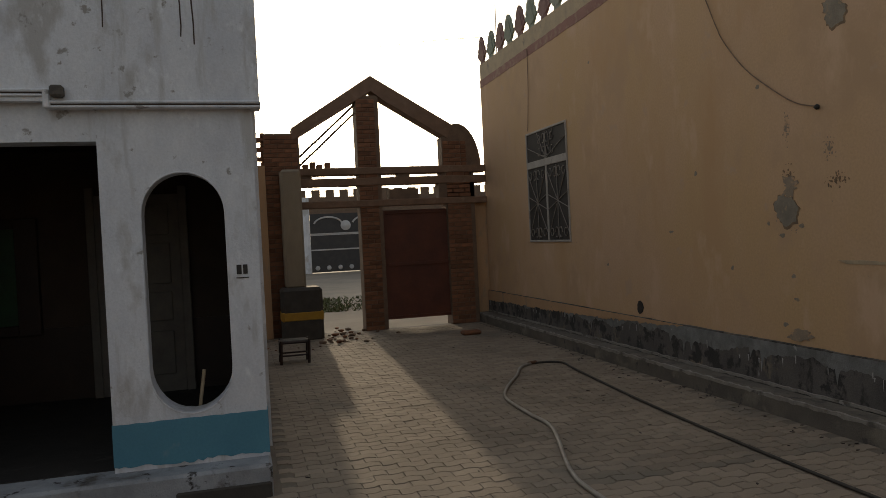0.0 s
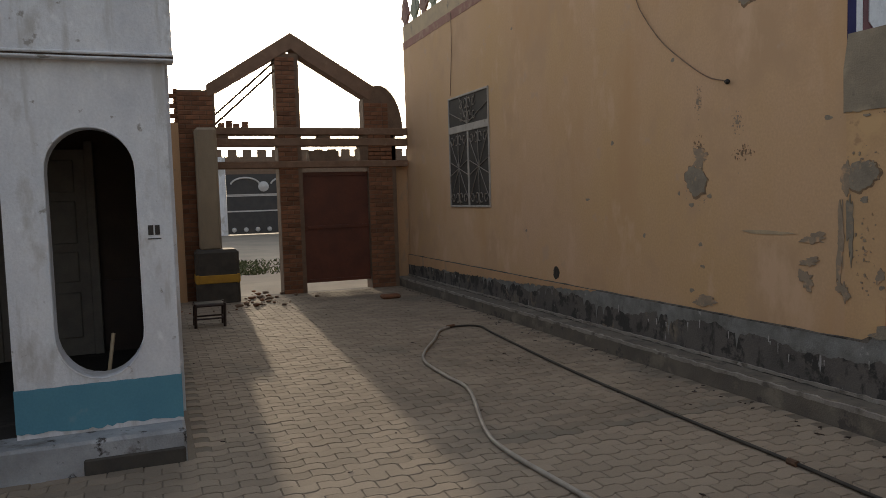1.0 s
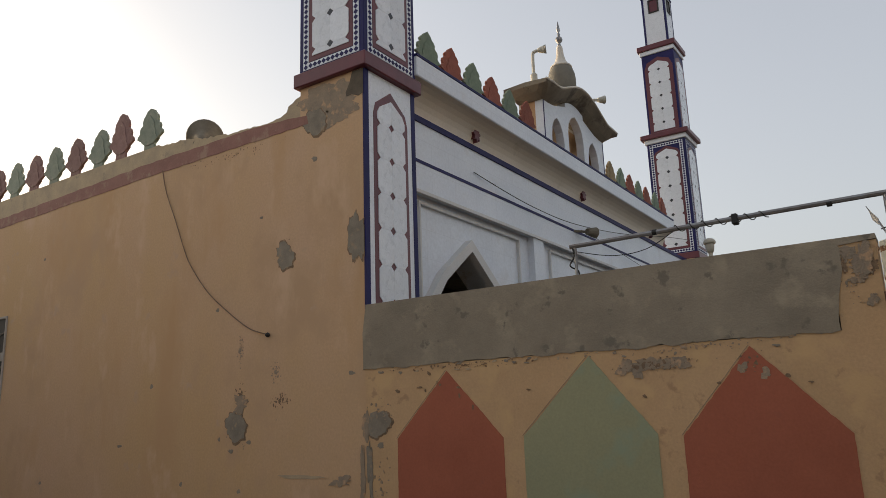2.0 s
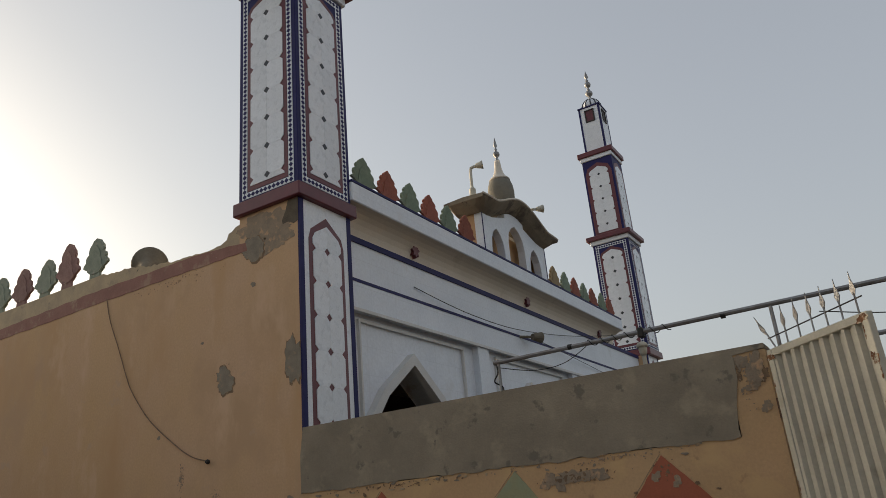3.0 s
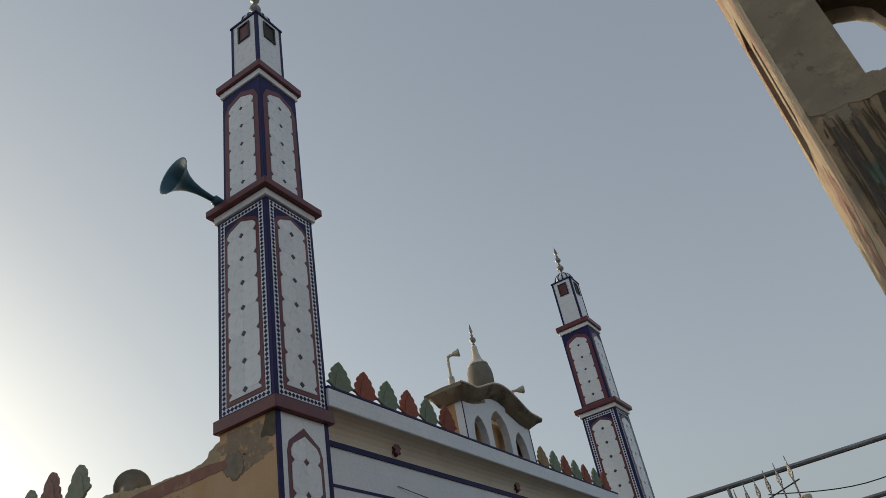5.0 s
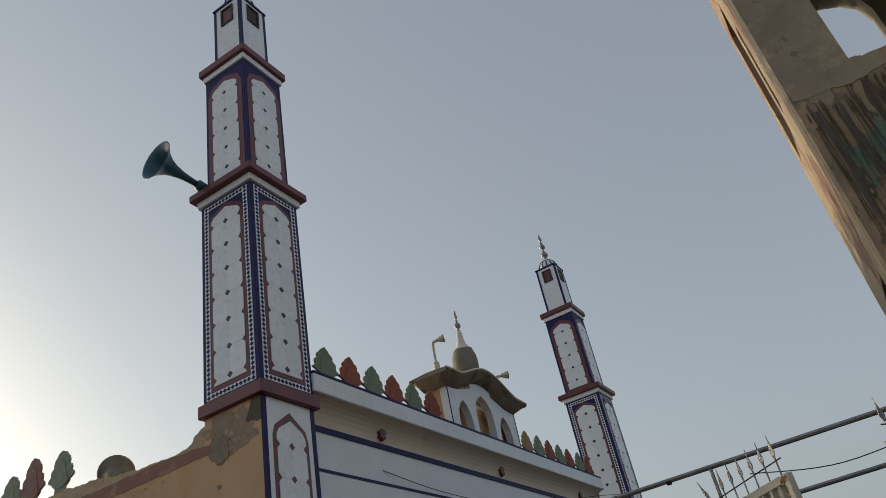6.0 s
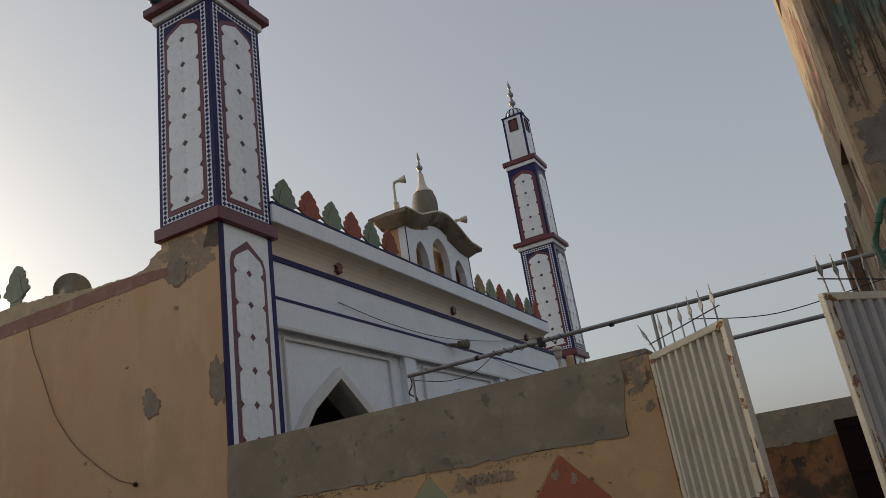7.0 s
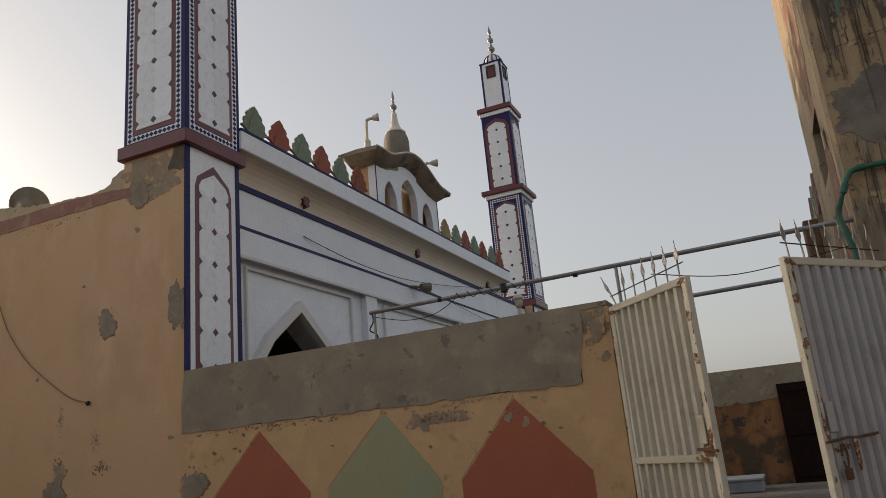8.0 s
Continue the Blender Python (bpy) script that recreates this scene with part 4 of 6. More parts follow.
for x, y, z, high, dx in ((4.17, 0.25, 6.26, 0.70, 0.5), (5.60, -0.06, 6.36, 0.24, 0.9)):
    t = thing("mast_loudspeaker", "small cream horn loudspeaker on a bent mast", "loudspeaker", "horn loudspeakers")
    part("mast", T(curve_points([(x, y, z - 0.05), (x, y, z + 0.8 * high), (x + 0.03, y - 0.02, z + 0.95 * high), (x + 0.1, y - 0.06, z + high)]), 0.024), HORN_WHITE, t)
    part("mast_foot", lathe(bmesh.new(), [(0.05, 0), (0.05, 0.48 * high), (0.026, 0.52 * high)], pose(x, y, z - 0.04), 12), HORN_WHITE, t)
    part("bell", lathe(bmesh.new(), [(0.03, 0), (0.042, 0.03), (0.055, 0.08), (0.068, 0.12), (0.058, 0.11), (0.0, 0.08)], aim((x + 0.08, y - 0.05, z + high), (x + dx, y - 1.0, z + high + 0.07)), 16), HORN_WHITE, t, smooth=True)
# ---- low boundary wall with painted arches ----
low = structure("wall_low", B(0, 0.23, -3.82, 0.012, 0, 2.20), OCHRE_LOW, "low ochre boundary wall with painted arches", "wall")
part("cement_topping", P([(0.03, 2.205), (-3.56, 2.205)] + [(-3.60 + 0.03 * math.sin(9 * z), z) for z in (2.4, 2.55, 2.68)] + [(-3.62, 2.70), (-3.82, 2.715), (-3.82, 2.745), (0.0, 2.745), (0.0, 2.73), (0.035, 2.5)],
                         "yz", -0.0065, 0.235), CEMENT, low, "bare grey cement topping")
part("wall_end_post", B(0.002, 0.23, -3.82, -3.575, 2.2, 2.71), OCHRE_LOW, low, "worn ochre wall end")
for k, (cy, cz, ry, rz) in enumerate([(-3.66, 2.655, 0.055, 0.035), (-3.77, 2.56, 0.045, 0.05), (-3.70, 2.49, 0.05, 0.025), (-3.63, 2.58, 0.02, 0.05), (-3.76, 2.36, 0.03, 0.035)]):
    part("worn_patch", P(blob(cy, cz, ry, rz, 500 + k, 60, 0.4), "yz", -0.002 - 0.0003 * k, 0.01), BROWN_PATCH if k % 2 else GREY_SMEAR, low, "brown patch where the paint has gone")
rnd = random.Random(8)
edge_line, v = [], 0.0
for i in range(140):
    v = 0.72 * v + rnd.uniform(-0.009, 0.009)
    edge_line.append((0.03 - 3.60 * i / 139, 2.20 + v))
part("cement_edge", P(edge_line + [(-3.57, 2.24), (0.03, 2.24)], "yz", -0.0078, 0.01), CEMENT, low)
for (y0, y1, ya, zs, za, zb), m_, lab in (((-0.315, -1.283, -0.806, 1.625, 2.135, 0.69), ARCH_RED, "brick-red painted pointed arch"),
                                         ((-1.45, -2.43, -1.99, 1.63, 2.165, 0.68), ARCH_GREEN, "faded green painted pointed arch"),
                                         ((-2.595, -3.56, -3.056, 1.615, 2.15, 0.68), ARCH_RED, "brick-red painted pointed arch")):
    part("painted_arch", P(ragged([(y0, zb), (y0, zs), (ya, za), (y1, zs), (y1, zb)], 0.0035, 0.03), "yz", -0.004, 0.01), m_, low, lab)
    part("scored_line", T([(-0.003, y0 + (ya - y0) * k / 12 + 0.010 + rnd.uniform(-0.002, 0.002), zs + (za - zs) * k / 12 + 0.006) for k in range(13)], 0.0016, 5),
         PATCH, low, "scored outline of the arch")
for k, (cy, cz, ry, rz) in enumerate([(-2.42, 2.08, 0.13, 0.05), (-2.25, 2.07, 0.06, 0.05), (-2.62, 2.08, 0.07, 0.035), (-3.74, 2.60, 0.05, 0.10), (-0.27, 1.05, 0.03, 0.05)]):
    part("plaster_patch", P(blob(cy, cz, ry, rz, 60 + k, 70, 0.45), "yz", -0.0042 - 0.0003 * k, 0.01), GREY_SMEAR, low, "rough grey cement patch")
for k in range(22):
    cy = -0.15 - 3.3 * rnd.random()
    part("chip", P(blob(cy, 2.185 + rnd.uniform(-0.05, 0.015), rnd.uniform(0.008, 0.028), rnd.uniform(0.006, 0.014), 300 + k, 16, 0.5), "yz", -0.0055, 0.01), PATCH if k % 3 else PALE_COPING, low, "small chip in the paint")
for k in range(16):
    cy, cz = -0.3 - 3.4 * rnd.random(), 1.8 + 0.35 * rnd.random()
    part("chip", P(blob(cy, cz, rnd.uniform(0.006, 0.022), rnd.uniform(0.006, 0.018), 360 + k, 14, 0.5), "yz", -0.0062, 0.01), BROWN_PATCH, low, "small chip in the paint")
for k, (cy, cz) in enumerate([(-3.0, 2.02), (-3.13, 1.98), (-2.33, 2.02), (-2.52, 2.07)]):
    part("chip", P(blob(cy, cz, 0.028, 0.035, 340 + k, 18, 0.5), "yz", -0.0058, 0.01), GREY_SMEAR, low, "bare spot in the paint")
for k in range(14):
    y = -0.4 - k * 0.235 + rnd.uniform(-0.05, 0.05)
    part("plaster_patch", P(blob(y, 0.69 + rnd.uniform(-0.02, 0.03), 0.13, 0.06, 80 + k, rough=0.6), "yz", -0.047 - 0.0007 * k, 0.0), PATCH, low, "flaking cement edge")

for k, (cy, cz, ry, rz, count, largest) in enumerate([(-0.11, 1.82, 0.17, 0.14, 36, 0.018), (-1.0, 2.17, 0.85, 0.03, 70, 0.012), (-2.6, 2.17, 0.9, 0.035, 80, 0.013), (-2.45, 2.07, 0.30, 0.06, 50, 0.018),
                                                      (-3.70, 2.52, 0.10, 0.20, 60, 0.018), (-3.06, 2.05, 0.10, 0.09, 30, 0.014), (-0.15, 1.2, 0.10, 0.35, 36, 0.018)]):
    chip_cluster(low, cy, cz, ry, rz, count, 61 + k, BROWN_PATCH if k % 2 else GREY_SMEAR, largest).location.x = -0.0035

RUST_SCAB = mat("flaking_orange_rust", (0.27, 0.12, 0.055), (0.16, 0.075, 0.04), rough=0.95, scale=26, bump=0.6, stain=(0.50, 0.46, 0.37), stain_at=0.5, stain_scale=38)

# ---- metal yard gate, two leaves standing ajar ----


def spear(bm, x, z, tilt=0.0, s=1.0):
    """A flat spear head on a rod, in the plane xz."""
    tube(bm, [(x, 0, z), (x + tilt * 0.14, 0, z + 0.15 * s)], 0.0055, 6)
    c = Vector((x + tilt * 0.14, 0, z + 0.13 * s))
    pts = [(-0.006, 0), (-0.026, 0.045), (-0.018, 0.075), (-0.005, 0.115), (0, 0.17), (0.005, 0.115), (0.018, 0.075), (0.026, 0.045), (0.006, 0)]
    prism(bm, [(c.x + u * s + tilt * v, c.z + v * s) for u, v in pts], "xz", -0.0025, 0.0025)


def gate_leaf(sheet, paint, label, flip):
    """A leaf of width 0.90 from its hinge (x = 0) to its free edge, drawn along local x."""
    t = thing("gate_leaf", label, "gate", "leaves of the yard gate")
    W, Z0, Z1 = 0.90, 0.12, 2.66
    for x0, x1, z0, z1 in ((0, 0.05, Z0, Z1), (W - 0.05, W, Z0, Z1), (0.05, W - 0.05, Z1 - 0.045, Z1), (0.05, W - 0.05, Z0, Z0 + 0.05)) + (() if flip else ((0.05, W - 0.05, 1.60, 1.645),)):
        part("frame_bar", B(x0, x1, -0.02, 0.02, z0, z1, bevel=0.004), paint, t)
    n, pts = 9, []
    for i in range(n):
        u = 0.05 + (W - 0.10) * i / n
        d = (W - 0.10) / n
        pts += [(u, -0.012), (u + 0.30 * d, -0.012), (u + 0.45 * d, 0.014), (u + 0.85 * d, 0.014)]
    pts.append((W - 0.05, -0.012))
    back = [(x, y + 0.003) for x, y in pts]
    part("corrugated_sheet", P(pts + back[::-1], "xy", Z0 + 0.05, Z1 - 0.045), sheet, t, "corrugated painted sheet")
    part("spike_rail", T([(0.02, 0, Z1 + 0.07), (W - 0.02, 0, Z1 + 0.085)], 0.004, 6), IRON, t)
    for i in range(7):
        bm = bmesh.new()
        spear(bm, 0.08 + 0.125 * i, Z1 - 0.005, (-0.5 if i == 0 and not flip else 0.06 * flip), 0.8)
        part("spike", bm, STEEL, t, "flat spear-head spike")
    s = 1 if flip else -1
    part("latch_plate", B(W - 0.115, W - 0.055, *sorted((0.0205 * s, 0.030 * s)), 1.70, 1.86, bevel=0.004), sheet, t)
    if flip:
        part("latch_bar", T([(W - 0.40, 0.044 * s, 1.675), (W - 0.22, 0.047 * s, 1.665), (W - 0.15, 0.045 * s, 1.67), (W + 0.02, 0.044 * s, 1.655)], 0.008), RUST, t, "rusty sliding bolt")
        part("latch_loop", T([(W - 0.09 + 0.022 * math.cos(a), 0.05 * s, 1.58 + 0.06 * math.sin(a)) for a in np.linspace(0, 5.8, 12)], 0.006, 6), RUST, t)
        part("hasp", P([(W - 0.215, 1.66), (W - 0.185, 1.66), (W - 0.188, 1.54), (W - 0.20, 1.50), (W - 0.212, 1.54)], "xz", *sorted((0.042 * s, 0.052 * s))), RUST_SCAB, t)
    else:
        part("latch_bar", T([(W - 0.13, 0.042 * s, 1.672), (W - 0.05, 0.044 * s, 1.668), (W + 0.045, 0.042 * s, 1.66)], 0.009), RUST, t, "short rusty bolt")
        part("latch_plate", B(W - 0.10, W - 0.02, *sorted((0.0205 * s, 0.030 * s)), 1.63, 1.69, bevel=0.004), RUST_SCAB, t)
    rust = random.Random(430 + flip)
    for k in range(26):
        z = rust.uniform(0.9, 2.6)
        part("rust_patch", P(blob(rust.choice((W - 0.045, W - 0.008, W - 0.02, 0.01)), z, rust.uniform(0.003, 0.008), rust.uniform(0.01, 0.05), 440 + k, 14, 0.5), "xz", *sorted((0.0203 * s, 0.0213 * s))), RUST_SCAB, t, "flaking rust patch")
    for k, (x, z, rx, rz) in enumerate([(W - 0.025, 2.42, 0.022, 0.035), (W - 0.02, 2.17, 0.024, 0.03), (W - 0.03, 1.72, 0.02, 0.05), (0.03, 2.61, 0.03, 0.02), (W - 0.04, 2.63, 0.04, 0.022), (W - 0.03, 1.2, 0.02, 0.06), (W - 0.13, 1.62, 0.06, 0.018)]):
        part("rust_patch", P(blob(x, z, rx, rz, 400 + k, 20, 0.5), "xz", *sorted((0.0202 * s, 0.0216 * s))), RUST_SCAB, t, "flaking rust patch")
    for z in (0.45, 1.3, 2.25):
        part("hinge", lathe(bmesh.new(), [(0.018, z), (0.018, z + 0.12)], pose(-0.015, 0, 0), 10), RUST, t)
    return t


def leaf_pose(hinge, free, z=0.0):
    a = math.degrees(math.atan2(free[1] - hinge[1], free[0] - hinge[0]))
    return pose(hinge[0], hinge[1], z, 0, 0, a)


g1 = gate_leaf(GATE_PAINT, GATE_PAINT, "cream corrugated metal gate leaf with spikes, ajar", 0)
g1.matrix_world = leaf_pose((-0.005, -3.845), (-0.667, -4.435), 0.03)
g2 = gate_leaf(GATE_GREY, GATE_PAINT, "grey corrugated metal gate leaf, rust-streaked, ajar", 1)
g2.matrix_world = leaf_pose((-0.03, -5.53), (-0.683, -4.99), 0.03)
part("padlock", B(0.785, 0.835, 0.043, 0.063, 1.46, 1.52, bevel=0.006), RUST, g2, "rusty padlock")

# ---- pipes along the wall top ----
rail = thing("pipe_rail", "grey steel pipe rail carried over the wall and gate", "pipe")
part("pipe", T([(0.12, -1.86, 2.985), (0.12, -5.46, 3.02)], 0.017), STEEL, rail)
part("pipe", T([(0.12, -3.86, 2.69), (0.12, -5.46, 2.715)], 0.015), STEEL, rail)
for y in (-1.90, -3.9):
    part("post", T([(0.12, y, 2.70), (0.12, y, 3.0)], 0.012), STEEL, rail)
part("bracket", T(curve_points([(0.12, -1.88, 2.97), (0.09, -1.9, 2.9), (0.1, -1.86, 2.84), (0.12, -1.91, 2.80), (0.1, -1.93, 2.75)]), 0.006, 5), CABLE, rail)
part("clamp", B(0.09, 0.15, -3.06, -3.02, 2.955, 3.025, bevel=0.006), CABLE, rail, "black clamp on the pipe")
for y in (-2.5, -3.6):
    part("tie", lathe(bmesh.new(), [(0.0205, -0.015), (0.0205, 0.015)], pose(0.12, y, 2.993, 90, 0, 0), 8), CABLE, rail)

CAB = "overhead cables"
for pts, r in (([(-9.0, 11.0, 5.3), (-3.0, 11.0, 5.45), (-0.53, 11.0, 5.70), (0.59, 11.0, 5.80), (5.0, 11.5, 6.3)], 0.006),
               ([(2.24, FY - 0.01, 4.565), (2.9, 0.13, 4.467), (3.62, 0.13, 4.436), (4.62, 0.13, 4.448), (5.83, 0.13, 4.553), (7.32, 0.13, 4.747), (9.2, 0.10, 5.05), (10.98, 0.08, 5.3)], 0.0055),
               ([(5.2, 0.13, 4.42), (5.33, 0.12, 4.41), (6.32, 0.12, 4.36), (7.4, 0.14, 4.30), (8.6, FY - 0.01, 4.25)], 0.0045),
               ([(0.12, -1.88, 2.95), (0.2, -2.15, 2.89), (0.2, -2.4, 2.90), (0.13, -2.62, 2.975)], 0.0032),
               ([(0.12 + 0.024 * math.cos(k * 1.1), -2.62 - 0.016 * k, 2.993 + 0.024 * math.sin(k * 1.1)) for k in range(40)], 0.0035),
               ([(-0.35, -4.2, 2.80), (0.0, -4.7, 2.77), (0.1, -5.4, 2.85)], 0.0035)):
    tagged(part("cable", T(curve_points(pts, 8), r, 5), CABLE), "thin black electric cable sagging along the wall", "cable", CAB)
pole = thing("utility_pole", "grey concrete pole carrying the street cable", "pole")
part("shaft", lathe(bmesh.new(), [(0.13, -0.05), (0.09, 5.5)], pose(-9.0, 11.0, 0), 12), CEMENT, pole)
t = thing("flood_lamp", "small grey flood lamp on the white front", "lamp")
part("body", lathe(bmesh.new(), [(0.05, 0), (0.07, 0.1), (0.085, 0.16), (0.0, 0.15)], aim((5.22, 0.05, 4.39), (6.1, -0.4, 4.36)), 14), HORN_GREY, t)
part("arm", T([(5.08, FY + 0.01, 4.40), (5.25, 0.05, 4.39)], 0.02), HORN_GREY, t)

# ---- yard behind the gate ----
YX, YZ = 14.5, 0.45
structure("floor_yard", B(0.23, YX + 0.2, -14.0, 0.19, -0.04, YZ), STEP, "bare cement yard floor")
YARD_OCHRE = mat("stained_orange_yard_wall", (0.30, 0.14, 0.06), (0.215, 0.10, 0.046), rough=0.93, scale=1.2, bump=0.4, stain=(0.085, 0.056, 0.036), stain_at=0.47, stain_scale=1.3,
                 spot=(0.06, 0.046, 0.036), spot_at=0.56, spot_scale=2.4)
yard = structure("wall_yard", B(YX, YX + 0.25, -14.0, 4.0, 0, 2.42), YARD_OCHRE, "orange yard wall with black damp stains", "wall")
part("cement_topping", P([(-14.0, 2.42), (4.0, 2.42), (4.0, 3.15), (-14.0, 3.15)], "yz", YX - 0.015, YX + 0.26), CEMENT, yard, "bare cement topping")
part("topping_edge", P(ragged([(-9.0, 2.36), (-6.0, 2.40), (-3.0, 2.34), (0.0, 2.38)], 0.04, 0.12) + [(0.0, 2.43), (-9.0, 2.43)], "yz", YX - 0.012, YX + 0.01), CEMENT, yard)
YARD_DOOR = mat("near_black_brown_wood", (0.018, 0.008, 0.006), (0.013, 0.006, 0.005), rough=0.9, scale=7, bump=0.2, spec=0.15)
dd = tagged(new("door_1"), "dark brown wooden yard door", "door", kind="structure")
part("door_leaf", B(YX - 0.10, YX - 0.03, -6.6, -4.66, YZ, 2.70, bevel=0.01), YARD_DOOR, dd)
for z in (YZ + 0.12, 1.5, 2.5):
    part("rail", B(YX - 0.13, YX - 0.102, -6.5, -4.74, z, z + 0.14, bevel=0.004), YARD_DOOR, dd)
slab = thing("water_trough", "low pale blue-grey trough on the yard floor", "trough")
PALE_BLUE = mat("pale_blue_grey_cement", (0.30, 0.33, 0.36), (0.24, 0.265, 0.29), rough=0.8, scale=3, bump=0.2, stain=(0.27, 0.28, 0.29), stain_at=0.58, stain_scale=3)
part("basin", B(12.4, 13.6, -4.05, -3.05, YZ, YZ + 0.26, bevel=0.03), PALE_BLUE, slab)
part("rim", B(12.37, 13.63, -4.08, -3.02, YZ + 0.24, YZ + 0.30, bevel=0.015), PALE_BLUE, slab, "rounded rim")

post = thing("yard_lamp_post", "slim white lamp post with a capped head in the yard", "lamp")
part("post", lathe(bmesh.new(), [(0.04, YZ), (0.026, YZ + 0.1), (0.024, 3.46)], pose(3.42, -2.09, 0), 12), HORN_WHITE, post)
part("head", lathe(bmesh.new(), [(0.03, 3.45), (0.042, 3.48), (0.048, 3.52), (0.05, 3.555)], pose(3.42, -2.09, 0), 16), HORN_WHITE, post, smooth=True)
part("cap", lathe(bmesh.new(), [(0.062, 3.55), (0.068, 3.57), (0.052, 3.60), (0.02, 3.615)], pose(3.42, -2.09, 0), 16), HORN_WHITE, post, "rounded white cap", smooth=True)

# ---- tall unfinished building beside the gate ----
tall = thing("corner_building", "tall weathered plaster building with open upper veranda", "building")
BY, BX = -5.445, 2.12
WEATHERED = mat("weathered_streaked_plaster", (0.41, 0.30, 0.185), (0.28, 0.207, 0.13), rough=0.93, scale=2.2, fine=70, bump=0.6, stain=(0.20, 0.165, 0.125),
                stain_at=0.50, stain_scale=3.2, streak=0.45, spot=(0.13, 0.105, 0.08), spot_at=0.57, spot_scale=9, speck=(0.42, 0.33, 0.22),
                runs=(((0.40, 0.29, 0.175), 6.0, 0.54, 0.14, 0.4), ((0.17, 0.125, 0.085), 11.0, 0.58, 0.10, 0.22), ((0.075, 0.057, 0.04), 30.0, 0.615, 0.05, 0.12)))
STUCCO = mat("sunlit_side_plaster", (0.42, 0.335, 0.225), (0.32, 0.252, 0.172), rough=0.94, scale=2.6, fine=80, bump=0.8, stain=(0.30, 0.17, 0.125), stain_at=0.52, stain_scale=1.9, streak=0.35, spot=(0.15, 0.12, 0.09), spot_at=0.60, spot_scale=7,
             runs=(((0.42, 0.35, 0.25), 11.0, 0.57, 0.06, 0.3),))
GREY_PLASTER = mat("mottled_grey_plaster", (0.195, 0.172, 0.15), (0.115, 0.10, 0.088), rough=0.95, scale=4, fine=80, bump=0.7, stain=(0.225, 0.195, 0.165), stain_at=0.56, stain_scale=5, spot=(0.21, 0.155, 0.10), spot_at=0.61, spot_scale=8)
part("front_wall", B(0, 0.25, -13, BY, -0.04, 5.38), WEATHERED, tall, "rain-streaked plaster wall")
for x0, x1, z0, z1 in ((0.25, BX, -0.04, 3.48), (0.25, 0.46, 3.48, 4.06), (0.46, 0.64, 3.80, 4.06), (0.64, 0.72, 3.48, 4.06), (0.72, 1.32, 3.48, 3.58), (1.32, BX, 3.48, 4.06), (0.25, BX, 4.06, 5.38), (0.35, BX, 5.38, 5.70), (0.35, 0.80, 5.70, 7.55), (0.80, 0.97, 5.70, 5.86), (0.80, 0.97, 6.88, 7.55), (0.97, 1.17, 5.70, 7.55), (1.17, 1.78, 5.70, 5.79), (1.78, BX, 5.70, 7.55), (0.35, BX, 7.55, 8.8)):
    part("side_wall", B(x0, x1, BY - 0.06, BY, z0, z1), STUCCO, tall, "patched pink and ochre side wall")
# Added plate behind the upper slots, hides the sky so they read dark.
part("inner_partition", B(0.36, BX - 0.27, BY - 0.50, BY - 0.42, 5.15, 8.8), GATE_BEAM, tall)
# Near-black sheet in place of the unlit inside of the slits.
part("slit_back", B(0.4, 2.0, BY - 0.24, BY - 0.20, 3.3, 4.3), IRON, tall)
FADED_PINK = mat("faded_pink_wall_paint", (0.27, 0.15, 0.105), (0.23, 0.14, 0.10), rough=0.94, scale=5, bump=0.5, stain=(0.34, 0.26, 0.175), stain_at=0.53, stain_scale=6, spot=(0.2, 0.14, 0.10), spot_at=0.6, spot_scale=11)
for k, (cx, cz, rx, rz) in enumerate([(0.95, 4.75, 0.34, 0.62), (0.62, 3.25, 0.22, 0.55), (1.2, 2.9, 0.3, 0.5)]):
    part("pink_paint", P(blob(cx, cz, rx, rz, 620 + k, 70, 0.35), "xz", BY - 0.01, BY + 0.003), FADED_PINK, tall, "faded pink paint on the side wall")
part("corner_column", B(0.0, 0.35, -5.92, BY, 5.38, 8.8), CEMENT, tall, "bare cement corner column")
part("parapet_patch", P([(min(y, BY - 0.012), z) for y, z in blob(-5.78, 5.33, 0.34, 0.12, 160, 70, 0.3)], "yz", -0.006, 0.01), CEMENT, tall, "rough cement patch")
op = holed(bmesh.new(), -8.4, -5.92, 5.38, 8.8, -7.0, [(1.08, 5.38), (1.08, 6.9), (1.0, 7.2), (0.0, 7.3)], "yz", 0.0, 0.25)
part("veranda_arcade", op, CEMENT, tall)
op = holed(bmesh.new(), -8.4, BY - 0.06, 5.10, 8.8, -6.15, [(0.55, 5.10), (0.55, 7.10), (0.49, 7.35), (0.37, 7.49), (0.20, 7.58), (0.0, 7.62)], "yz", BX - 0.25, BX - 0.003)
part("veranda_arcade", op, CEMENT, tall)
part("veranda_floor", B(0.25, BX, -13, BY - 0.25, 5.0, 5.15), CEMENT, tall)
part("veranda_roof", B(0.002, BX - 0.002, -13, BY - 0.002, 8.8, 8.95), CEMENT, tall)
part("wall_above", B(0, BX, -13, -8.4, 5.38, 8.8), WEATHERED, tall)
part("rear_wall", B(BX, 2.5, -13, BY - 0.25, -0.04, 5.1), WEATHERED, tall)
for k, (cy, cz, ry, rz) in enumerate([(-5.64, 5.22, 0.09, 0.10), (-5.80, 3.72, 0.33, 0.27)]):
    part("cement_patch", P([(min(y, BY - 0.015), z) for y, z in blob(cy, cz, ry, rz, 140 + k, 110, 0.3)], "yz", -0.004, 0.01), CEMENT if k == 0 else GREY_PLASTER, tall, "rough cement patch")
BROWN_RUN = mat("brown_black_rain_dirt", (0.085, 0.062, 0.045), (0.13, 0.095, 0.068), rough=0.95, scale=14, bump=0.3)
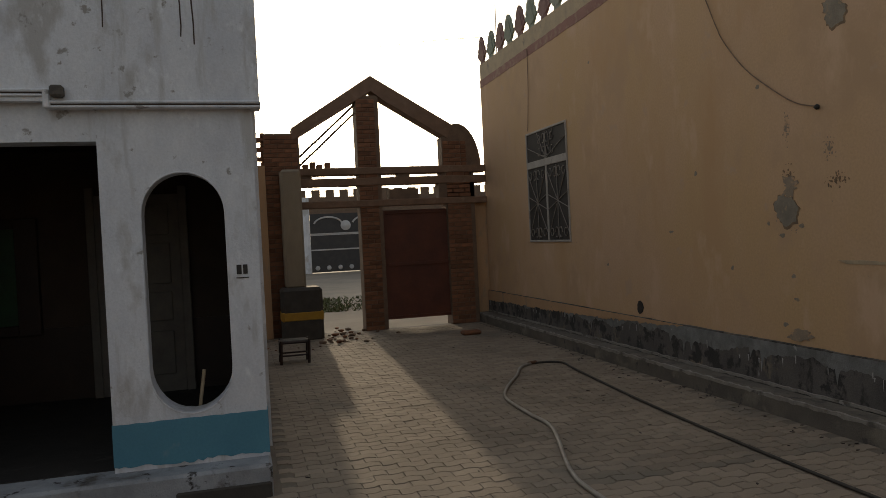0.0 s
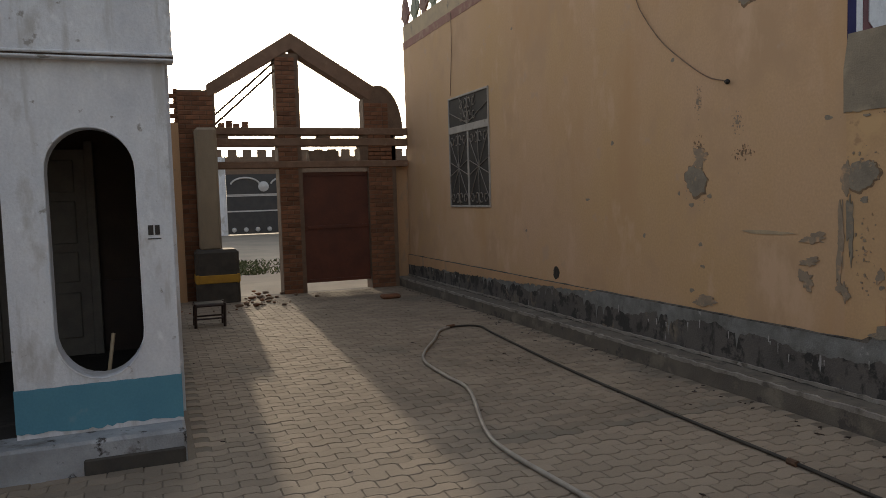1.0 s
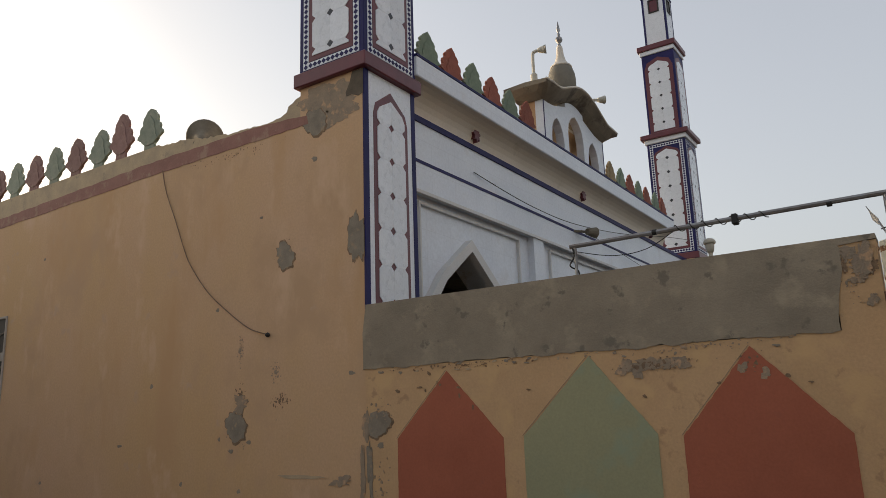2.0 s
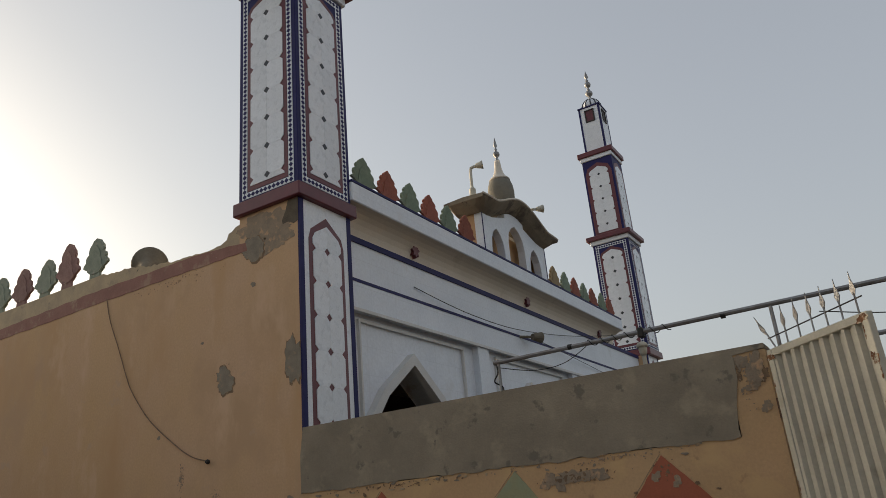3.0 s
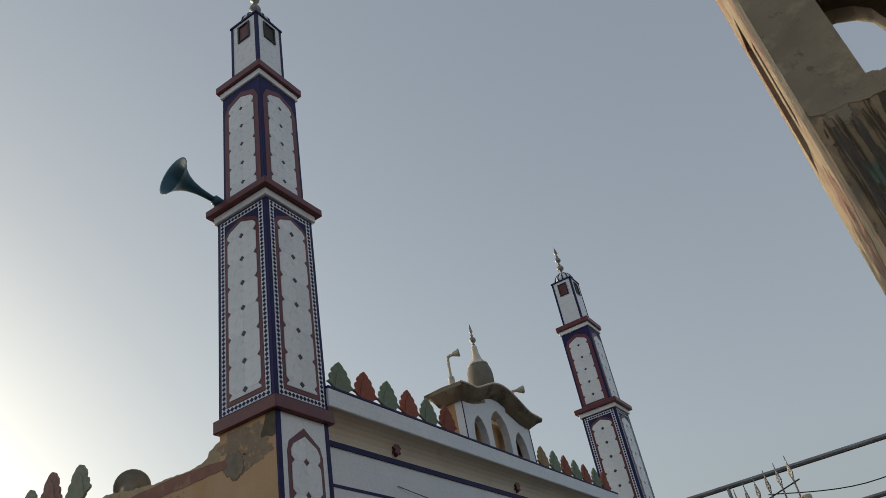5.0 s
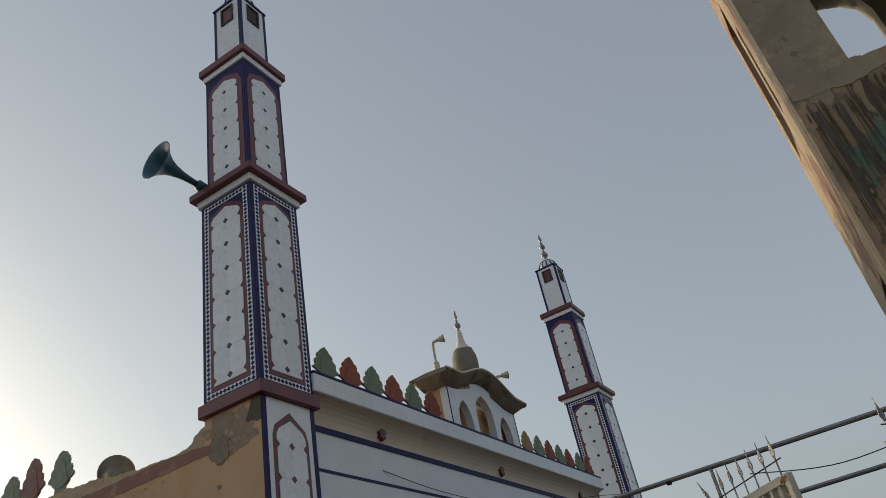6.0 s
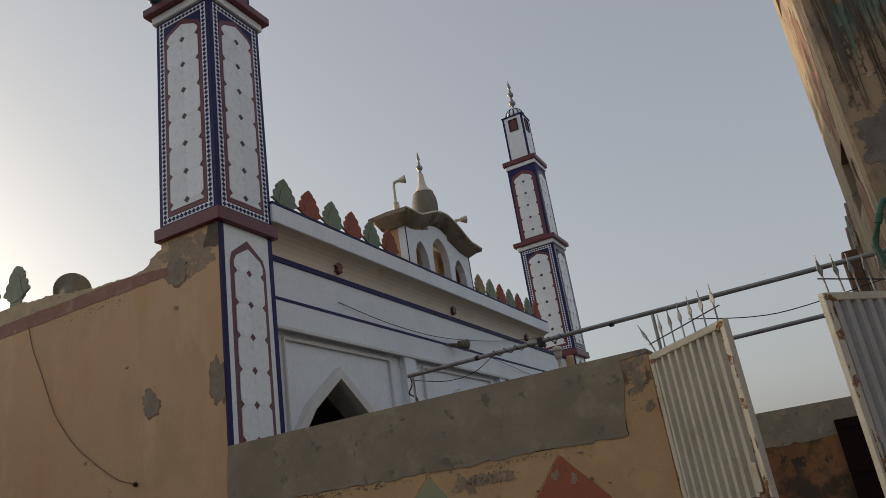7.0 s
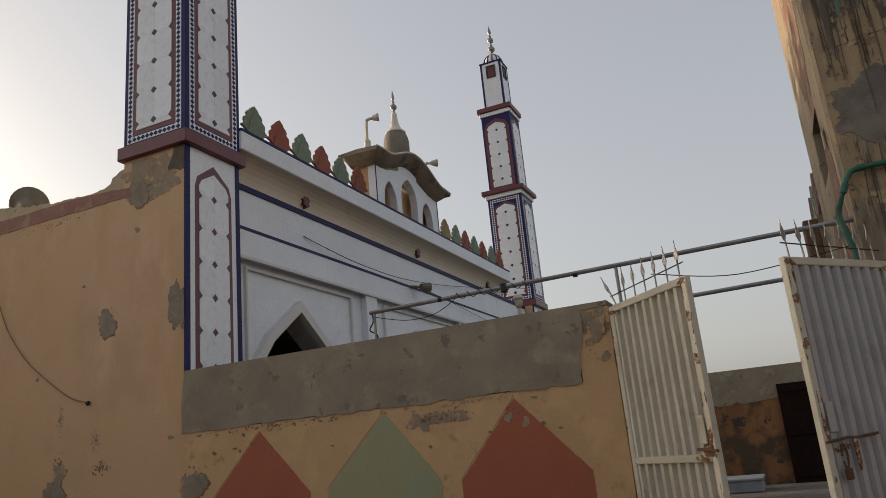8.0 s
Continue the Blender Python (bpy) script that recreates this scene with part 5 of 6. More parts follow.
GREY_RUN = mat("grey_dirt_run", (0.12, 0.105, 0.088), (0.085, 0.075, 0.065), rough=0.95, scale=8, fine=90, bump=0.5, stain=(0.24, 0.18, 0.12), stain_at=0.55, stain_scale=12, streak=0.08)
PALE_PLASTER = mat("pale_tan_plaster", (0.44, 0.335, 0.215), (0.36, 0.27, 0.17), rough=0.95, scale=9, fine=100, bump=0.6, stain=(0.26, 0.195, 0.125), stain_at=0.54, stain_scale=12)
FADED_TEAL = mat("faded_teal_mural", (0.09, 0.165, 0.14), (0.13, 0.18, 0.145), rough=0.9, scale=6, bump=0.2, stain=(0.25, 0.2, 0.13), stain_at=0.52, stain_scale=6, streak=0.2)
rnd = random.Random(77)


def rain_streak(y, z1, ln, w, out):
    """A run of dirt that swells below its head and thins towards its end."""
    left, right = [], []
    for k in range(9):
        u = k / 8
        half = w * (0.1 + 2.6 * u if u < 0.25 else 0.75 - 0.70 * (u - 0.25) / 0.75) + rnd.uniform(0, 0.35) * w * (1 - u)
        yy = y + 0.003 * math.sin(7 * u + y * 40) + rnd.uniform(-0.001, 0.001)
        left.append((yy - half, z1 - ln * u))
        right.append((yy + half, z1 - ln * u))
    return P(left + right[::-1], "yz", -out, 0.01)


for k in range(13):
    y, z1 = -5.60 - 0.042 * k, 4.90 - 0.02 * abs(k - 7) + rnd.uniform(-0.06, 0.06)
    part("mural_stripe", rain_streak(y, z1, 0.36 + 0.02 * k + rnd.uniform(-0.04, 0.08), 0.026, 0.003 + 0.0002 * k), FADED_TEAL, tall, "faded teal wall painting")
for k, (y, z1, ln, w) in enumerate([(-5.56, 5.12, 1.05, 0.055), (-5.70, 5.16, 0.72, 0.03), (-5.93, 5.2, 0.8, 0.06), (-6.15, 5.25, 0.9, 0.05)]):
    part("dirt_run", rain_streak(y, z1, ln, w, 0.0058 + 0.0003 * k), GREY_RUN, tall, "broad grey dirt run")
for k in range(110):
    part("rain_streak", rain_streak(-5.50 - rnd.random() * 0.85, 5.22 - rnd.random() ** 2 * 0.9, rnd.uniform(0.2, 0.85), rnd.uniform(0.002, 0.006), 0.0072 + 0.00003 * k), BROWN_RUN, tall, "black rain streak")
for k in range(16):
    part("rain_streak", rain_streak(-5.52 - rnd.random() * 0.6, 3.55 - rnd.random() * 0.2, rnd.uniform(0.3, 1.0), rnd.uniform(0.002, 0.006), 0.0062 + 0.00005 * k), BROWN_RUN, tall, "black rain streak")
for k in range(60):
    cy, cz = BY - 0.03 - rnd.random() * 0.75, rnd.uniform(3.0, 5.15)
    part("bare_spot", P([(min(a, BY - 0.012), b) for a, b in blob(cy, cz, rnd.uniform(0.012, 0.05), rnd.uniform(0.012, 0.06), 800 + k, 22, 0.5)], "yz", -0.0022 - 0.00002 * k, 0.01),
         (GREY_RUN, BROWN_PATCH, PALE_PLASTER)[k % 3], tall, "spot of bare plaster")
part("crack", T([(-0.001, -5.49 - 0.05 * k, 4.16 + 0.006 * k + rnd.uniform(-0.008, 0.008)) for k in range(14)], 0.0015, 4), PEEL, tall, "thin crack in the plaster")
pipe = part("downpipe", T([(-0.05, -8.0, 3.32), (-0.05, -5.52, 3.30), (-0.05, -5.47, 3.285), (-0.05, -5.445, 3.25), (-0.05, -5.36, 3.06), (-0.05, -5.35, 3.02), (-0.05, -5.36, 2.96), (-0.05, -5.44, 2.5), (-0.05, -5.46, 0.0)], 0.019, 12), GREEN_PIPE, tall, "green plastic pipe", smooth=True)
for a, b in (((-0.05, -5.56, 3.30), (-0.05, -5.51, 3.298)), ((-0.05, -5.43, 3.215), (-0.05, -5.405, 3.16)), ((-0.05, -5.363, 2.945), (-0.05, -5.372, 2.89))):
    part("collar", T([a, b], 0.023, 12), GREEN_PIPE, pipe)
part("rear_extension", B(2.5, 4.4, BY - 1.2, BY + 0.02, -0.04, 3.66), STUCCO, tall)
part("brick_stub", B(2.5, 2.8, BY + 0.02, BY + 0.15, -0.04, 3.64, bevel=0.01), GATE_BEAM, tall, "rough brick stub")
for i, k in enumerate("RGR"):
    put_merlon(k, pose(2.95 + 0.47 * i, BY - 0.06, 3.66), "merlons on the rear extension")

# ---- porch building with the oval opening ----
porch = thing("porch_building", "flaking whitewashed porch with an oval opening and blue dado", "building")
PY = 1.42
part("plinth", B(-12, -4.50, 1.20, 7.0, -0.04, 0.215, bevel=0.02), LIMEWASH, porch, "worn limewashed plinth")
for k, (x0, x1) in enumerate(((-12, -8.2), (-7.9, -6.6), (-5.12, -4.51))):
    part("plinth_skirting", B(x0, x1, 1.188, 1.22, -0.02, 0.10, bevel=0.012), TANK_DARK, porch, "chipped dark plinth edge")
OX = -4.993
oval = [(0, 0.56)] + [(0.272 * math.sin(a), 0.56 + 0.31 * (1 - math.cos(a))) for a in np.linspace(0.25, math.pi / 2, 8)] + [(0.272, 1.92)] + \
       [(0.272 * math.cos(a), 1.92 + 0.285 * math.sin(a)) for a in np.linspace(0.2, 1.4, 8)] + [(0, 2.205)]
pil = part("oval_wall", holed(bmesh.new(), -5.51, -4.51, 0.535, 2.70, OX, oval, "xz", PY, PY + 0.23), PORCH_WHITE, porch, "flaking whitewashed wall with oval opening")
rim = bmesh.new()
ring_pts = [(OX + w, z) for w, z in oval[::-1]] + [(OX - w, z) for w, z in oval[1:-1]]
tube(rim, [(x, PY + 0.002, z) for x, z in ring_pts + ring_pts[:1]], 0.007, 6)
part("opening_rim", rim, PORCH_WHITE, porch, "pale rounded rim")
part("dado_base", B(-5.512, -4.508, PY, PY + 0.23, 0.21, 0.535), PORCH_WHITE, porch)
part("blue_dado", P(ragged([(-5.515, 0.255), (-5.1, 0.235), (-4.8, 0.25), (-4.505, 0.235)], 0.010, 0.03) + ragged([(-4.505, 0.535), (-5.515, 0.535)], 0.003, 0.05), "xz", PY - 0.004, PY + 0.235), PORCH_BLUE, porch, "sky-blue painted dado")
# Added out of view to keep sky light out of the porch room.
part("front_wall", B(-12, -6.9, PY + 0.02, PY + 0.23, 0.20, 2.42), PORCH_WHITE, porch, "unseen whitewashed wall added to dim the porch room")
part("lintel", B(-12, -5.51, PY + 0.02, PY + 0.23, 2.42, 2.70), PORCH_WHITE, porch)
part("upper_wall", B(-12, -4.455, PY - 0.06, PY + 0.23, 2.672, 5.3), PORCH_WHITE, porch, "stained grey-white upper wall")
for x0, x1, z in ((-12, -5.78, 2.70), (-5.78, -4.45, 2.625)):
    part("ledge_moulding", B(x0, x1, PY - 0.082, PY + 0.1, z + 0.028, z + 0.048, bevel=0.006), PORCH_WHITE, porch, "thin whitewashed ledge")
    part("ledge_moulding", B(x0, x1, PY - 0.078, PY + 0.1, z, z + 0.016, bevel=0.005), PORCH_WHITE, porch, "thin whitewashed ledge")
    part("ledge_groove", B(x0, x1, PY - 0.068, PY + 0.09, z + 0.010, z + 0.034), INNER, porch, "dark strip between the ledges")
part("ledge_step", B(-5.80, -5.755, PY - 0.084, PY, 2.624, 2.749, bevel=0.008), PORCH_WHITE, porch)
part("broken_block", B(-5.75, -5.67, PY - 0.125, PY - 0.05, 2.69, 2.765, bevel=0.012), STEP, porch, "broken mortar lump on the ledge")
rnd = random.Random(90)
for x, z1, ln in ((-5.42, 4.2, 1.05), (-4.94, 3.9, 0.80), (-4.90, 4.3, 0.95), (-4.86, 3.8, 0.75), (-6.2, 4.0, 0.9)):
    pts = [(x + 0.004 * math.sin(9 * u) + rnd.uniform(-0.002, 0.002), z1 - ln * u) for u in np.linspace(0, 1, 12)]
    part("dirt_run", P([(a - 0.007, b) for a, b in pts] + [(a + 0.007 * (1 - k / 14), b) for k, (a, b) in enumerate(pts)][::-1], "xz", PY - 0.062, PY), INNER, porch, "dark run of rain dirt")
part("east_wall", B(-4.70, -4.48, PY + 0.23, 7.0, 0.215, 5.3), PORCH_WHITE, porch)
part("back_wall", B(-12, -4.70, 4.3, 4.5, 0.215, 5.3), INNER, porch, "inner room wall coloured dark for its shade")
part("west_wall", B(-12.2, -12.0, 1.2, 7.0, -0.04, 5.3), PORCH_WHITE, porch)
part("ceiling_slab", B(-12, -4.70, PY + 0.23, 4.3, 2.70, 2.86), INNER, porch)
part("roof_slab", B(-12.3, -4.3, 1.2, 7.1, 5.3, 5.45), CEMENT, porch)
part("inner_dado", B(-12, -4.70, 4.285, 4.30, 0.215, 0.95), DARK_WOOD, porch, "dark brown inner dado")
part("porch_floor", B(-12, -5.52, 1.5, 4.28, 0.20, 0.222), PORCH_FLOOR, porch, "worn floor coloured dark for porch shade")
part("porch_floor", B(-5.52, -4.70, PY + 0.24, 4.28, 0.20, 0.222), PORCH_FLOOR, porch, "worn floor coloured dark for porch shade")
num = bmesh.new()
box(num, -4.665, -4.632, PY - 0.004, PY + 0.002, 1.49, 1.555)
box(num, -4.622, -4.592, PY - 0.004, PY + 0.002, 1.49, 1.555)
box(num, -4.67, -4.585, PY - 0.004, PY + 0.002, 1.462, 1.468)
part("painted_marks", num, IRON, porch, "small black painted marks")
door = tagged(new("door_2"), "grey panelled door in the porch room", "door", kind="structure")
part("door_leaf", B(-6.02, -5.22, 4.22, 4.262, 0.22, 2.25, bevel=0.005), DOOR_WOOD, door)
part("door_frame", B(-6.10, -6.02, 4.2, 4.29, 0.22, 2.33, bevel=0.005), DOOR_WOOD, door)
part("door_frame", B(-5.22, -5.14, 4.2, 4.29, 0.22, 2.33, bevel=0.005), DOOR_WOOD, door)
for z0, z1 in ((0.4, 0.85), (0.95, 1.25), (1.33, 1.75), (1.83, 2.15)):
    part("panel", B(-5.92, -5.32, 4.20, 4.222, z0, z1, bevel=0.01), DOOR_WOOD, door)
wi = tagged(new("window_2"), "dark framed inner window with green cloth", "window", kind="structure")
part("pane", B(-7.7, -6.75, 4.255, 4.27, 1.0, 1.95), GREEN_GLASS, wi, "green covering")
for x0, x1, z0, z1 in ((-7.8, -7.7, 0.9, 2.05), (-6.75, -6.55, 0.9, 2.05), (-7.7, -6.75, 1.95, 2.05), (-7.7, -6.75, 0.9, 1.0)):
    part("window_frame", B(x0, x1, 4.2, 4.28, z0, z1, bevel=0.005), DARK_WOOD, wi)
stick = thing("stick", "pale wooden stick leaning inside the porch", "stick")
part("shaft", T([(-5.02, 1.72, 0.215), (-4.93, 1.76, 0.80)], 0.013, 7), PALE_COPING, stick)

# ---- street gateway ----
GY = 9.62
gw = thing("street_gateway", "half-built brick gateway with gabled top and concrete beams", "gateway")
part("middle_pier", B(-2.455, -2.035, GY, GY + 0.36, -0.04, 4.30), MORTAR, gw, "brick middle pier")
part("left_pier", B(-4.12, -3.50, GY, GY + 0.36, -0.04, 3.62), MORTAR, gw, "brick left pier with broken edge")
for k in range(9):
    part("loose_brick", B(-4.12 - (0.13 if k % 2 else 0.05), -4.10, GY + 0.05, GY + 0.25, 2.9 + 0.085 * k, 2.965 + 0.085 * k, bevel=0.006), BRICK, gw)
part("right_pier", B(-0.80, -0.26, GY, GY + 0.36, -0.04, 2.94), MORTAR, gw, "brick right pier")
part("rafter", P([(-3.62, 3.50), (-3.62, 3.72), (-2.16, 4.66), (-2.16, 4.38)], "xz", GY - 0.02, GY + 0.34), GATE_BEAM, gw, "sloping concrete gable beam")
part("rafter", P([(-2.16, 4.38), (-2.16, 4.66), (-0.66, 3.76), (-0.74, 3.50), (-1.93, 4.21)], "xz", GY - 0.02, GY + 0.34), GATE_BEAM, gw, "sloping concrete gable beam")
arc = [(-0.56 + 0.46 * math.sin(a), 2.92 + 0.86 * math.cos(a)) for a in np.linspace(-0.25, math.pi / 2, 10)]
part("curved_shoulder", P([(-0.86, 2.95), (-0.86, 3.52), (-0.72, 3.60)] + arc, "xz", GY, GY + 0.3), MORTAR, gw, "curved brick shoulder")
part("beam", B(-3.62, -0.02, GY - 0.03, GY + 0.3, 2.86, 2.99, bevel=0.01), GATE_BEAM, gw, "concrete beam")
part("beam", B(-3.62, -0.02, GY - 0.02, GY + 0.28, 2.66, 2.80, bevel=0.01), GATE_BEAM, gw, "concrete beam")
part("beam", B(-3.62, -0.02, GY - 0.03, GY + 0.3, 2.27, 2.39, bevel=0.01), GATE_BEAM, gw, "concrete beam")
for x0, x1 in ((-1.72, -1.5), (-3.5, -3.3), (-0.9, -0.3)):
    part("beam_block", B(x0, x1, GY, GY + 0.27, 2.79, 2.87), MORTAR, gw)
for x0, x1 in ((-1.9, -1.35), (-0.95, -0.25)):
    part("beam_block", B(x0, x1, GY, GY + 0.27, 2.38, 2.67 if x0 > -1 else 2.58), MORTAR, gw)
for a in (0.0, 0.16):
    part("rod", T([(-3.5, GY + 0.1, 3.05 + a), (-2.46, GY + 0.1, 4.0 + a * 0.9)], 0.022, 6), RUST, gw, "slanting steel rod")
for x, h in ((-3.45, 0.08), (-3.32, 0.12), (-3.2, 0.07), (-3.05, 0.11)):
    part("loose_brick", B(x, x + 0.1, GY + 0.03, GY + 0.2, 2.99, 2.99 + h, bevel=0.006), BRICK, gw)
leaf = part("gate_sheet", B(-2.05, -0.78, GY + 0.12, GY + 0.16, 0.16, 2.19, bevel=0.004), GATE_WOOD, gw, "closed red-brown metal leaf")
for z in (0.16, 1.15, 2.12):
    part("gate_rail", B(-1.97, -0.79, GY + 0.10, GY + 0.122, z, z + 0.06, bevel=0.004), GATE_WOOD, gw)
# round-edged column left of the opening, banded black and yellow
col = thing("painted_column", "pale gate column with black and yellow painted foot", "column")
part("shaft", B(-3.88, -3.53, GY - 0.40, GY - 0.03, 0.88, 2.95, bevel=0.04), COLUMN, col)
part("foot", B(-3.98, -3.28, GY - 0.60, GY - 0.03, -0.04, 0.90, bevel=0.05), TANK_DARK, col, "black painted foot")
part("yellow_band", B(-3.99, -3.27, GY - 0.61, GY - 0.025, 0.30, 0.52, bevel=0.05), TANK_YELLOW, col, "yellow painted band")
structure("wall_street", B(-12, -4.12, GY - 0.1, GY + 0.15, -0.04, 3.05), OCHRE_WORN, "worn ochre street wall", "wall")
structure("wall_street_corner", B(-0.26, 0.3, GY + 0.12, GY + 0.36, -0.04, 2.27), OCHRE_WORN, "short wall between gateway and mosque", "wall")

# ---- across the street ----
opp = thing("opposite_gate", "black sheet gate with silver trim across the street", "gate")
OY = 36.0
part("gate_sheet", B(-0.9, 3.2, OY, OY + 0.08, 0.0, 3.1), BLACK_GATE, opp)
for z in (1.15, 1.95, 2.0):
    part("trim", B(-0.9, 3.2, OY - 0.03, OY, z, z + 0.07), SILVER, opp)
for c in (0.05, 2.1):
    part("trim_arc", T([(c + 0.75 * math.cos(a), OY - 0.03, 2.5 + 0.42 * math.sin(a)) for a in np.linspace(0.2, 2.94, 14)], 0.05, 5), SILVER, opp)
part("medallion", lathe(bmesh.new(), [(0.02, -0.1), (0.27, -0.06), (0.27, 0.02)], pose(0.98, OY, 2.45, -90, 0, 0), 16), SILVER, opp)
for i in range(7):
    part("stud", lathe(bmesh.new(), [(0.13, 0), (0.10, 0.05), (0.0, 0.06)], pose(-0.6 + 0.6 * i, OY, 0.22, 90, 0, 0), 8), SILVER, opp)
house = thing("opposite_house", "low crenellated house wall across the street", "house")
for x0, x1 in ((-30, -0.9), (3.2, 40)):
    part("wall", B(x0, x1, OY + 0.1, OY + 0.4, -0.05, 4.0), PORCH_WHITE if x0 < 0 else MORTAR, house)
part("wall", B(-0.9, 3.2, OY + 0.1, OY + 0.4, 3.1, 4.0), MORTAR, house)
cren = make_mesh("crenel", B(-0.22, 0.22, 0, 0.28, 0, 0.38), MORTAR)
for i in range(50):
    o = new("crenel", cren)
    o.parent, o.location = house, (-14 + 0.75 * i, OY + 0.1, 4.0)
weeds = bmesh.new()
rnd = random.Random(11)
for i in range(1400):
    x, y = rnd.gauss(-2.8, 0.7), rnd.uniform(14, 18)
    h, a = rnd.uniform(-0.02, 0.07), rnd.uniform(0, math.tau)
    v = [weeds.verts.new((x + d * 0.03 * math.cos(a), y + d * 0.03 * math.sin(a), -0.045)) for d in (-1, 1)]
    weeds.faces.new((*v, weeds.verts.new((x + rnd.uniform(-0.1, 0.1), y + rnd.uniform(-0.1, 0.1), h))))
tagged(part("weeds", weeds, LEAFY), "low green weeds at the street edge", "weeds", kind="stuff")

# ---- perimeter behind the camera ----
structure("wall_rear", B(-12, 0.0, -13.2, -13.0, -0.04, 3.0), OCHRE, "plain ochre rear wall", "wall")
structure("wall_west", B(-12.2, -12.0, -13.2, 1.2, -0.04, 3.0), OCHRE, "plain ochre side wall", "wall")

# ---- things on the paving ----
hose = thing("water_hose", "thin grey and dark garden hose lying on the paving", "hose")
H1 = [(-2.45, -1.6), (-2.50, -0.5), (-2.56, 0.355), (-2.50, 0.85), (-2.17, 1.9), (-2.16, 2.46), (-2.13, 3.12), (-1.95, 3.6), (-1.61, 4.19), (-1.38, 4.65), (-1.14, 4.87)]
H2 = [(-1.14, 4.87), (-0.93, 4.86), (-0.79, 4.7), (-0.85, 4.2), (-1.02, 2.23), (-1.085, 0.51), (-1.09, -0.54), (-1.11, -1.16), (-1.15, -3.0), (-1.0, -4.1), (-0.45, -4.70)]
part("pale_length", T(curve_points([(x, y, 0.018) for x, y in H1], 8), 0.0165), HOSE, hose, "pale grey hose length", smooth=True)
part("dark_length", T(curve_points([(x, y, 0.014) for x, y in H2], 8), 0.0125), HOSE_DARK, hose, "dark hose length", smooth=True)
part("clamp", T([(-1.10, -0.60, 0.016), (-1.10, -0.53, 0.016)], 0.022, 8), RUST, hose, "rusty hose clamp")
part("joint", T([(-1.20, 4.84, 0.022), (-1.08, 4.89, 0.022)], 0.022), RUST, hose)
stool = thing("low_stool", "small dark wooden stool beside the gate", "stool")
SX, SY = -4.15, 6.6
for dx in (0, 0.38):
    for dy in (0, 0.3):
        part("leg", T([(SX + dx, SY + dy, 0), (SX + dx + 0.01, SY + dy, 0.33)], 0.022, 6), DARK_WOOD, stool)
for a in ((0, 0.38, 0, 0), (0, 0.38, 0.3, 0.3), (0, 0, 0, 0.3), (0.38, 0.38, 0, 0.3)):
    part("rail", T([(SX + a[0], SY + a[2], 0.30), (SX + a[1], SY + a[3], 0.30)], 0.02, 6), DARK_WOOD, stool)
    part("stretcher", T([(SX + a[0], SY + a[2], 0.12), (SX + a[1], SY + a[3], 0.12)], 0.013, 6), DARK_WOOD, stool)
part("woven_seat", B(SX, SX + 0.38, SY, SY + 0.3, 0.30, 0.325, bevel=0.008), HOSE_DARK, stool)
rnd = random.Random(21)
meshes = []
for k in range(4):
    bm = bmesh.new()
    bmesh.ops.create_icosphere(bm, subdivisions=1, radius=0.06)
    for v in bm.verts:
        v.co *= rnd.uniform(0.6, 1.2)
        v.co.z *= 0.55
    meshes.append(make_mesh("rubble_piece", bm, BRICK if k % 2 else MORTAR))
for i in range(56):
    o = new("rubble_piece", meshes[i % 4])
    a = rnd.random()
    x, y = (rnd.gauss(-2.9, 0.35), rnd.gauss(9.0, 0.5)) if a < 0.7 else (rnd.uniform(-4.3, -2.6), rnd.uniform(7.0, 9.2))
    s = rnd.uniform(0.3, 1.2) if a < 0.55 else rnd.uniform(0.15, 0.5)
    o.matrix_world = Matrix.LocRotScale((x, y, 0.02 * s), Euler((0, 0, rnd.uniform(0, 6))), (s, s, s))
    tagged(o, "broken brick rubble lying on the paving", "rubble", "rubble by the gate")
clump = thing("brick_lump", "flat reddish brick lump on the paving", "brick")
part("lump", B(-1.12, -0.80, 7.9, 8.1, 0.0, 0.07, bevel=0.025), BRICK, clump)
litter = bmesh.new()
for i in range(170):
    x = -0.28 - abs(rnd.gauss(0, 0.14)) if i < 130 else rnd.uniform(-4.4, -0.4)
    y = rnd.uniform(-1.2, 9.0)
    s, a = rnd.uniform(0.004, 0.011), rnd.uniform(0, 6.28)
    prism(litter, [(x + s * math.cos(a + k * 1.57) * (1 if k % 2 else 2.2), y + s * math.sin(a + k * 1.57) * (1 if k % 2 else 2.2)) for k in range(4)], "xy", 0.0, 0.004 + s * 0.15)
tagged(part("leaf_litter", litter, DARK_WOOD), "dry leaf scraps and dirt on the paving", "litter", kind="stuff")

# ---- bricks of the gateway piers ----
bm = B(0, 0.225, 0, 0.02, 0, 0.068, bevel=0.006)
brick_me = make_mesh("brick", bm, BRICK)
bm = B(0, 0.105, 0, 0.02, 0, 0.068, bevel=0.006)
half_me = make_mesh("brick", bm, BRICK)
piers = {o.name: o for o in gw.children}
rnd = random.Random(31)
for owner, x0, x1, z0, z1 in ((piers["middle_pier"], -2.455, -2.035, 0.0, 4.25), (piers["left_pier"], -4.12, -3.50, 0.0, 3.6), (piers["right_pier"], -0.80, -0.26, 0.0, 2.9), (piers["curved_shoulder"], -0.85, -0.40, 2.98, 3.5)):
    for r in range(int((z1 - z0) / 0.08)):
        x = x0 + 0.006
        k = r % 2
        while x < x1 - 0.09:
            me, w = (half_me, 0.115) if k == 1 or x + 0.235 > x1 else (brick_me, 0.235)
            k = 2
            o = new("brick", me)
            o.parent = owner
            o.location = (x, GY - 0.012 + rnd.uniform(-0.004, 0.004), z0 + 0.08 * r)
            x += w

# ---- paving ----
RX, RY, AMP, GAP = 0.215, 0.112, 0.013, 0.006
